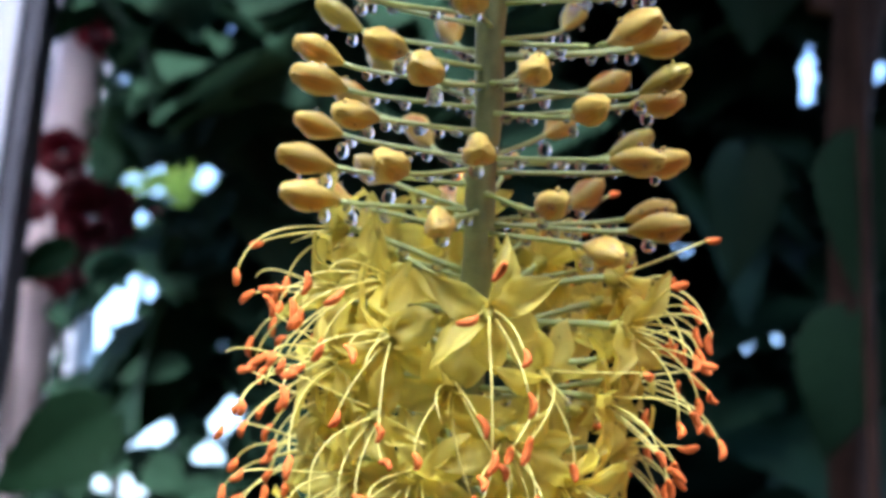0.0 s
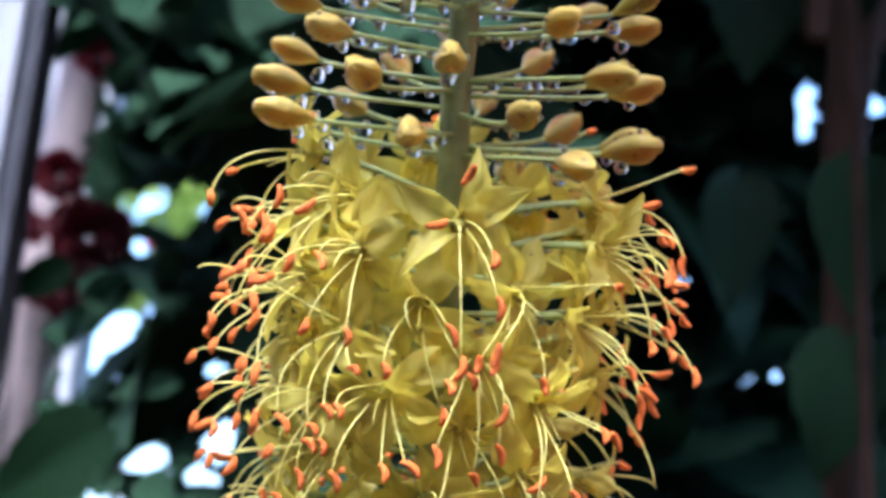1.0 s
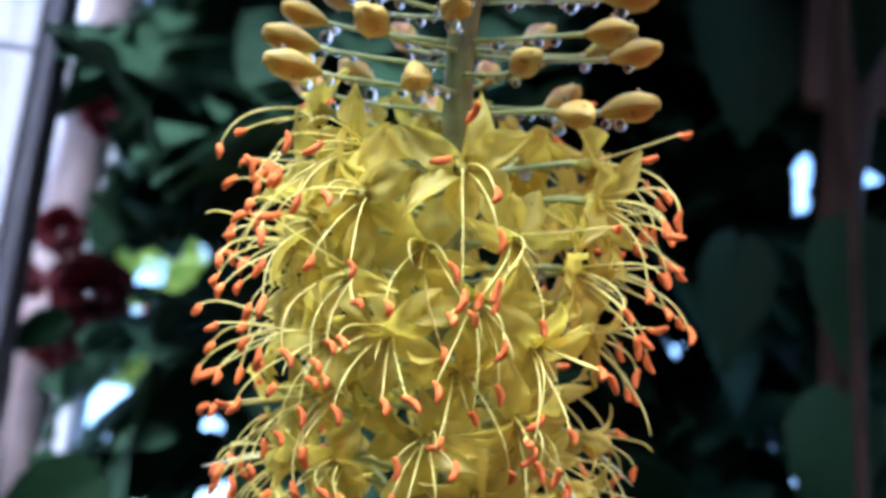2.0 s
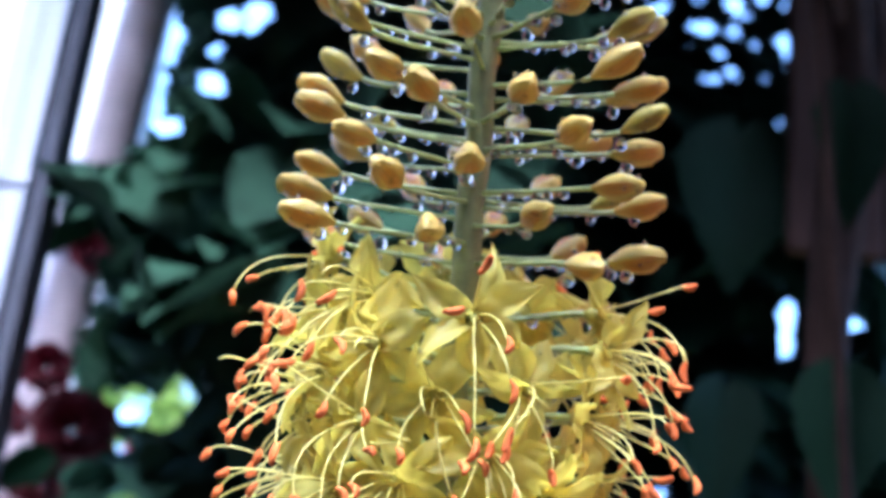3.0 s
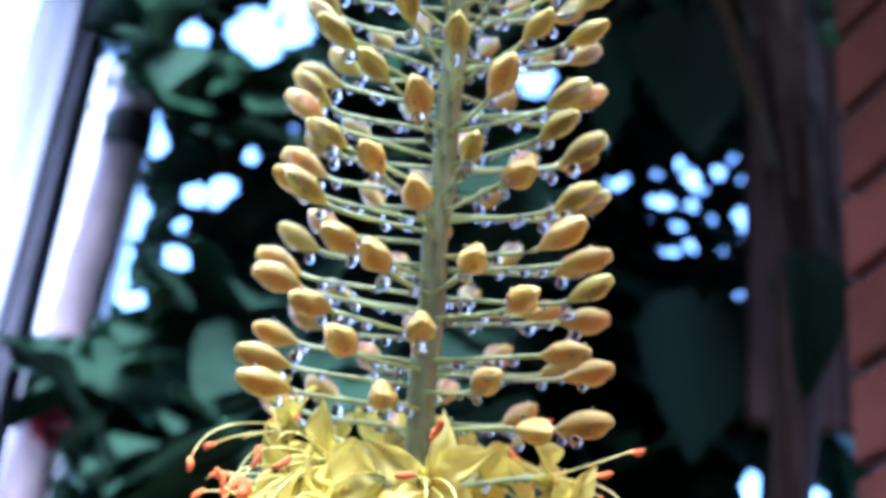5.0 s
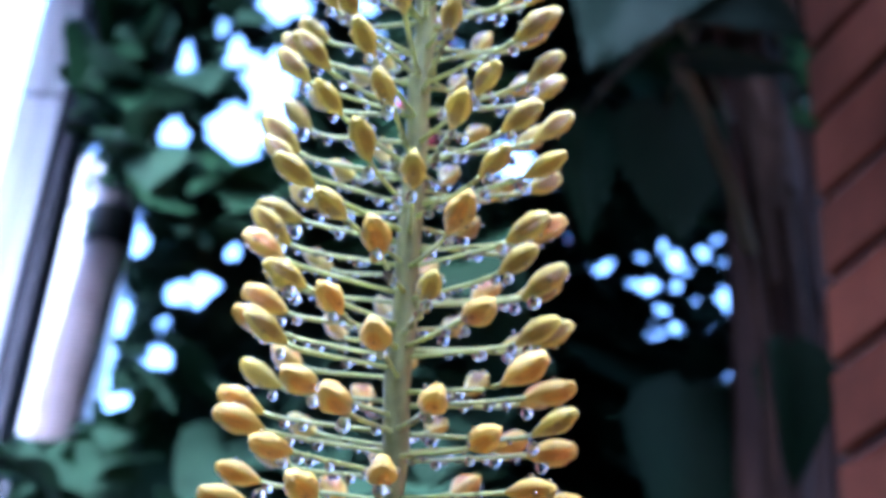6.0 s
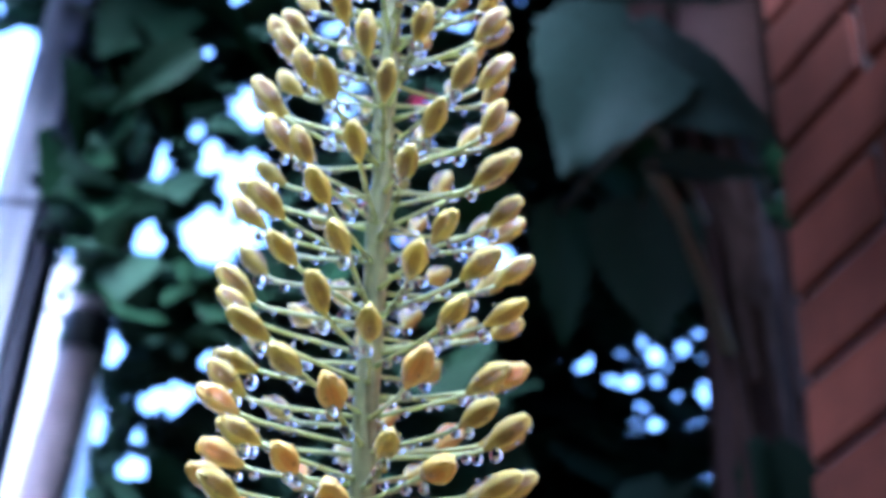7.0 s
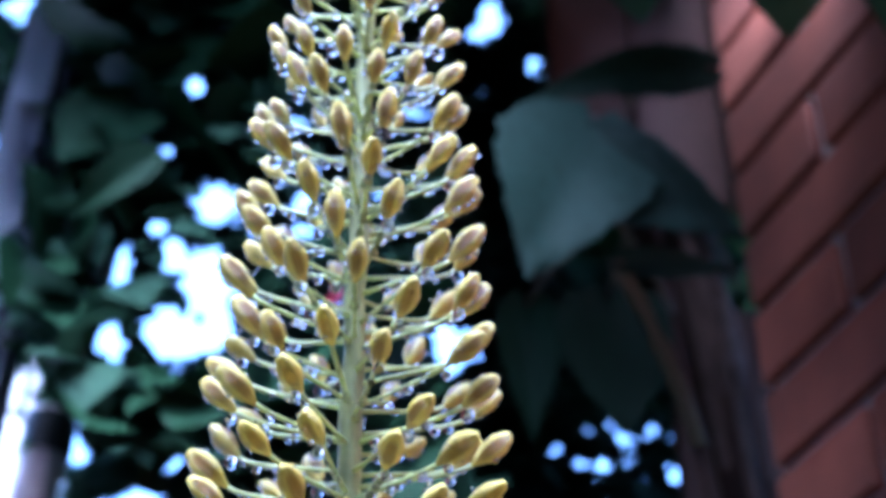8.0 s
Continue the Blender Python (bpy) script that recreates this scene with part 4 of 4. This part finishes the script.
def rose_bush(label, foot, blooms, leaf_count, seed, sets, leaf_box):
    """A climbing rose: canes, blooms of many petals, small leaves."""
    rnd = random.Random(seed)
    foot = Vector(foot)
    root = top("rose_bush", Matrix.Translation(foot), label, "rose bush")
    for k, (x, y, z, s) in enumerate(blooms):
        p = Vector((x, y, z))
        face = Vector((rnd.gauss(0, 0.3), -1, rnd.uniform(-0.2, 0.5)))
        m = frame_of(p, face, scale=s / 0.06)
        bloom = part("bloom", sets[k % len(sets)], root, m)
        cane = bezier(foot + Vector((rnd.uniform(-0.05, 0.05), 0, 0)), foot.lerp(p, 0.35) + Vector((rnd.uniform(-0.1, 0.1), 0.05, 0.3)), p + Vector((0, 0.1, -0.25)), p + Vector((0, 0.006, -0.002)), 12)
        inv = m.inverted()
        part("rose_stem", tube("rose_stem", [inv @ q for q in cane], [(0.004 - 0.0002 * i) * 0.06 / s for i in range(13)], M_TWIG, 6), bloom, m)
    lo, hi = leaf_box
    made = 0
    while made < leaf_count:
        x, y, z = (rnd.uniform(a, b) for a, b in zip(lo, hi))
        m = leaf_pose(rnd, x, y, z, rnd.uniform(0.03, 0.055))
        made += 1
        if blocks_sky(m, 0.9):
            continue
        part("leaf", ROSE_LEAVES[rnd.randrange(4)], root, m)


ROSE_LEAVES = [leaf_mesh("rose_leaf", 200 + s, M_LEAF_ROSE, 0.25, 0.15, 0.85) for s in range(4)]
RED = [rose_mesh("bloom", M_ROSE, s) for s in range(3)]
PINK = [rose_mesh("bloom", M_ROSE_PINK, 10 + s) for s in range(3)]
rose_bush("climbing rose with dark crimson blooms near the cane pole", (-0.30, 1.27, 0.0),
          [(-0.310, 1.215, 1.497, 0.058), (-0.345, 1.215, 1.553, 0.034), (-0.328, 1.215, 1.446, 0.044), (-0.329, 1.215, 1.668, 0.036), (-0.375, 1.22, 1.50, 0.036)], 60, 31, RED, ((-0.42, 1.22, 1.2), (-0.26, 1.28, 1.75)))
rose_bush("climbing rose with bright pink blooms high among the leaves", (0.05, 2.1, 0.0),
          [(0.006, 2.0, 3.045, 0.05), (0.01, 2.0, 2.96, 0.05), (-0.075, 2.0, 2.79, 0.045), (0.012, 2.0, 2.75, 0.05), (-0.008, 2.0, 2.70, 0.04), (0.235, 2.0, 2.53, 0.05), (0.25, 2.0, 2.48, 0.04), (-0.40, 1.95, 1.69, 0.016), (-0.34, 1.95, 1.665, 0.018)], 40, 33, PINK, ((-0.2, 1.9, 2.4), (0.3, 2.1, 3.1)))


def sunlit_bush():
    """A yellow-green bush out in the open, seen through a gap in the leaves."""
    rnd = random.Random(51)
    poses = [Matrix.Translation((-0.58 + rnd.uniform(-0.26, 0.26), 3.1 + rnd.gauss(0, 0.08), 2.03 + rnd.uniform(-0.17, 0.17))) @ Matrix.Rotation(rnd.uniform(0, 6.28), 4, "Z") @ Matrix.Rotation(rnd.gauss(0, 0.8), 4, "X") @ Matrix.Diagonal((0.05, 0.05, 0.05, 1)) for _ in range(480)]
    foot = Vector((-0.62, 3.1, 0.0))
    root = top("garden_bush", Matrix.Translation(foot), "yellow-green garden bush in open light", "bush")
    part("trunk", tube("trunk", [Vector((0, 0, 0)), Vector((0.02, 0, 0.7)), Vector((-0.01, 0, 1.4)), Vector((0, 0, 2.0))], [0.02, 0.018, 0.014, 0.008], M_TWIG, 8), root, Matrix.Translation(foot))
    ob = part("crown", joined_leaves("crown", [Matrix.Translation(-foot) @ m for m in poses], M_LEAF_LIT, 120), root, Matrix.Translation(foot))
    ob["kind"] = "stuff"


sunlit_bush()

# ---- water drops ----
def drop_mesh(name):
    rings, sides = 8, 12
    verts, faces = [], []
    for i in range(rings):
        t = i / (rings - 1)
        a = math.pi * t
        r = math.sin(a) * (1.0 if t < 0.5 else 0.92)
        z = -math.cos(a) * (1.0 if t < 0.5 else 1.18)
        for k in range(sides):
            verts.append(Vector((max(r, 0.02) * math.cos(2 * math.pi * k / sides), max(r, 0.02) * math.sin(2 * math.pi * k / sides), z)))
    for i in range(rings - 1):
        for k in range(sides):
            q = i * sides
            faces.append((q + k, q + (k + 1) % sides, q + sides + (k + 1) % sides, q + sides + k))
    faces += [tuple(range(sides))[::-1], tuple(range(len(verts) - sides, len(verts)))]
    return mesh_of(name, verts, faces, M_WATER)


DROP = drop_mesh("water_drop")
rnd = random.Random(77)
big_drops, small_drops = [], []
for curve, p, face, ln, s in DROP_SPOTS:
    if s > 2.4:
        continue
    for k in range(rnd.choice([6, 7, 8, 10, 12])):
        t = rnd.uniform(0.12, 0.97) * (len(curve) - 1)
        i = min(int(t), len(curve) - 2)
        q = curve[i].lerp(curve[i + 1], t - i)
        r = rnd.choice([0.00035, 0.0004, 0.0005, 0.0006, 0.0008, 0.0011])
        small_drops.append((q - Vector((0, 0, r * 0.95)), r))
    for k in range(8):
        side = Vector((rnd.gauss(0, 1), rnd.gauss(0, 1), rnd.gauss(0, 1)))
        side = (side - face * side.dot(face)).normalized()
        t = rnd.uniform(-0.2, 0.47)
        r = rnd.uniform(0.0002, 0.00055)
        wide = 0.25 * ln * math.sqrt(max(0.02, 1 - (max(0, t) / 0.5) ** 2))
        small_drops.append((p + face * ln * t + side * (wide + r * 0.2), r))
    if rnd.random() < 0.75:
        q = p - face * ln * rnd.uniform(0.1, 0.5)
        r = rnd.uniform(0.0010, 0.0016)
        big_drops.append((q - Vector((0, 0, ln * 0.20 + r * 0.75)), r))
# fine droplets on the faces of the petals
for m, me in PETAL_WET:
    for k in range(rnd.choice([0, 1, 1, 2, 3])):
        v = me.vertices[rnd.randrange(len(me.vertices) // 2)]
        small_drops.append((m @ v.co, rnd.uniform(0.0002, 0.0005)))
for q, r in big_drops[:150]:
    ob = top("water_drop", Matrix.Translation(q) @ Matrix.Diagonal((r, r, r, 1)), "clear rain drop hanging from a flower bud", "water drop", "rain drops on the flower spike", data=DROP)
verts, faces = [], []
base_v = [v.co.copy() for v in DROP.vertices]
base_f = [tuple(f.vertices) for f in DROP.polygons]
for q, r in small_drops:
    o = len(verts)
    verts.extend(q + v * r for v in base_v)
    faces.extend(tuple(a + o for a in f) for f in base_f)
top("rain_droplets", Matrix(), "tiny clear rain droplets along the flower stalks", "water drops", kind="stuff", data=mesh_of("rain_droplets", verts, faces, M_WATER))

# ---- bricks of the wall, last ----
def brick_mesh(name, ln, seed):
    rnd = random.Random(seed)
    bm = bmesh.new()
    bmesh.ops.create_cube(bm, size=1)
    for v in bm.verts:
        v.co = Vector((v.co.x * ln + rnd.uniform(-0.001, 0.001), v.co.y * 0.1025, v.co.z * 0.0645 + rnd.uniform(-0.0007, 0.0007)))
    bmesh.ops.bevel(bm, geom=bm.edges[:], offset=0.0022, segments=1, affect="EDGES")
    me = bpy.data.meshes.new(name)
    bm.to_mesh(me)
    bm.free()
    me.materials.append(M_BRICK)
    return me


FULL = [brick_mesh("brick", 0.215, s) for s in range(5)]
HALF = [brick_mesh("brick", 0.1135, 10 + s) for s in range(4)]
rnd = random.Random(9)
rest = []
first = -23
for c in range(first, 20):
    z = BED0 + (c + 0.5) * COURSE
    if z < 0.03 or z > WALL_TOP:
        continue
    x, k = 0.0, 0
    while x < 3.1:
        half = c % 2 == 1 and k == 0
        ln = 0.1135 if half else 0.215
        m = wall_m @ Matrix.Translation((x + ln / 2, 0.1025 / 2 + rnd.uniform(-0.0012, 0.0012), z)) @ Matrix.Rotation(rnd.gauss(0, 0.003), 4, "Z")
        if x < 1.35 and 1.4 < z < 2.85:
            part("brick", (HALF if half else FULL)[rnd.randrange(4)], wall, m)
        else:
            rest.append((m, ln))
        x += ln + 0.0105
        k += 1
verts, faces = [], []
for m, ln in rest:
    o = len(verts)
    inv = wall_m.inverted() @ m
    for sx in (-1, 1):
        for sy in (-1, 1):
            for sz in (-1, 1):
                verts.append(inv @ Vector((sx * ln / 2, sy * 0.051, sz * 0.032)))
    faces += [tuple(o + i for i in f) for f in ((0, 1, 3, 2), (4, 6, 7, 5), (0, 4, 5, 1), (2, 3, 7, 6), (0, 2, 6, 4), (1, 5, 7, 3))]
ob = part("brickwork", mesh_of("brickwork", verts, faces, M_BRICK, smooth=False), wall, wall_m)
ob["kind"] = "stuff"
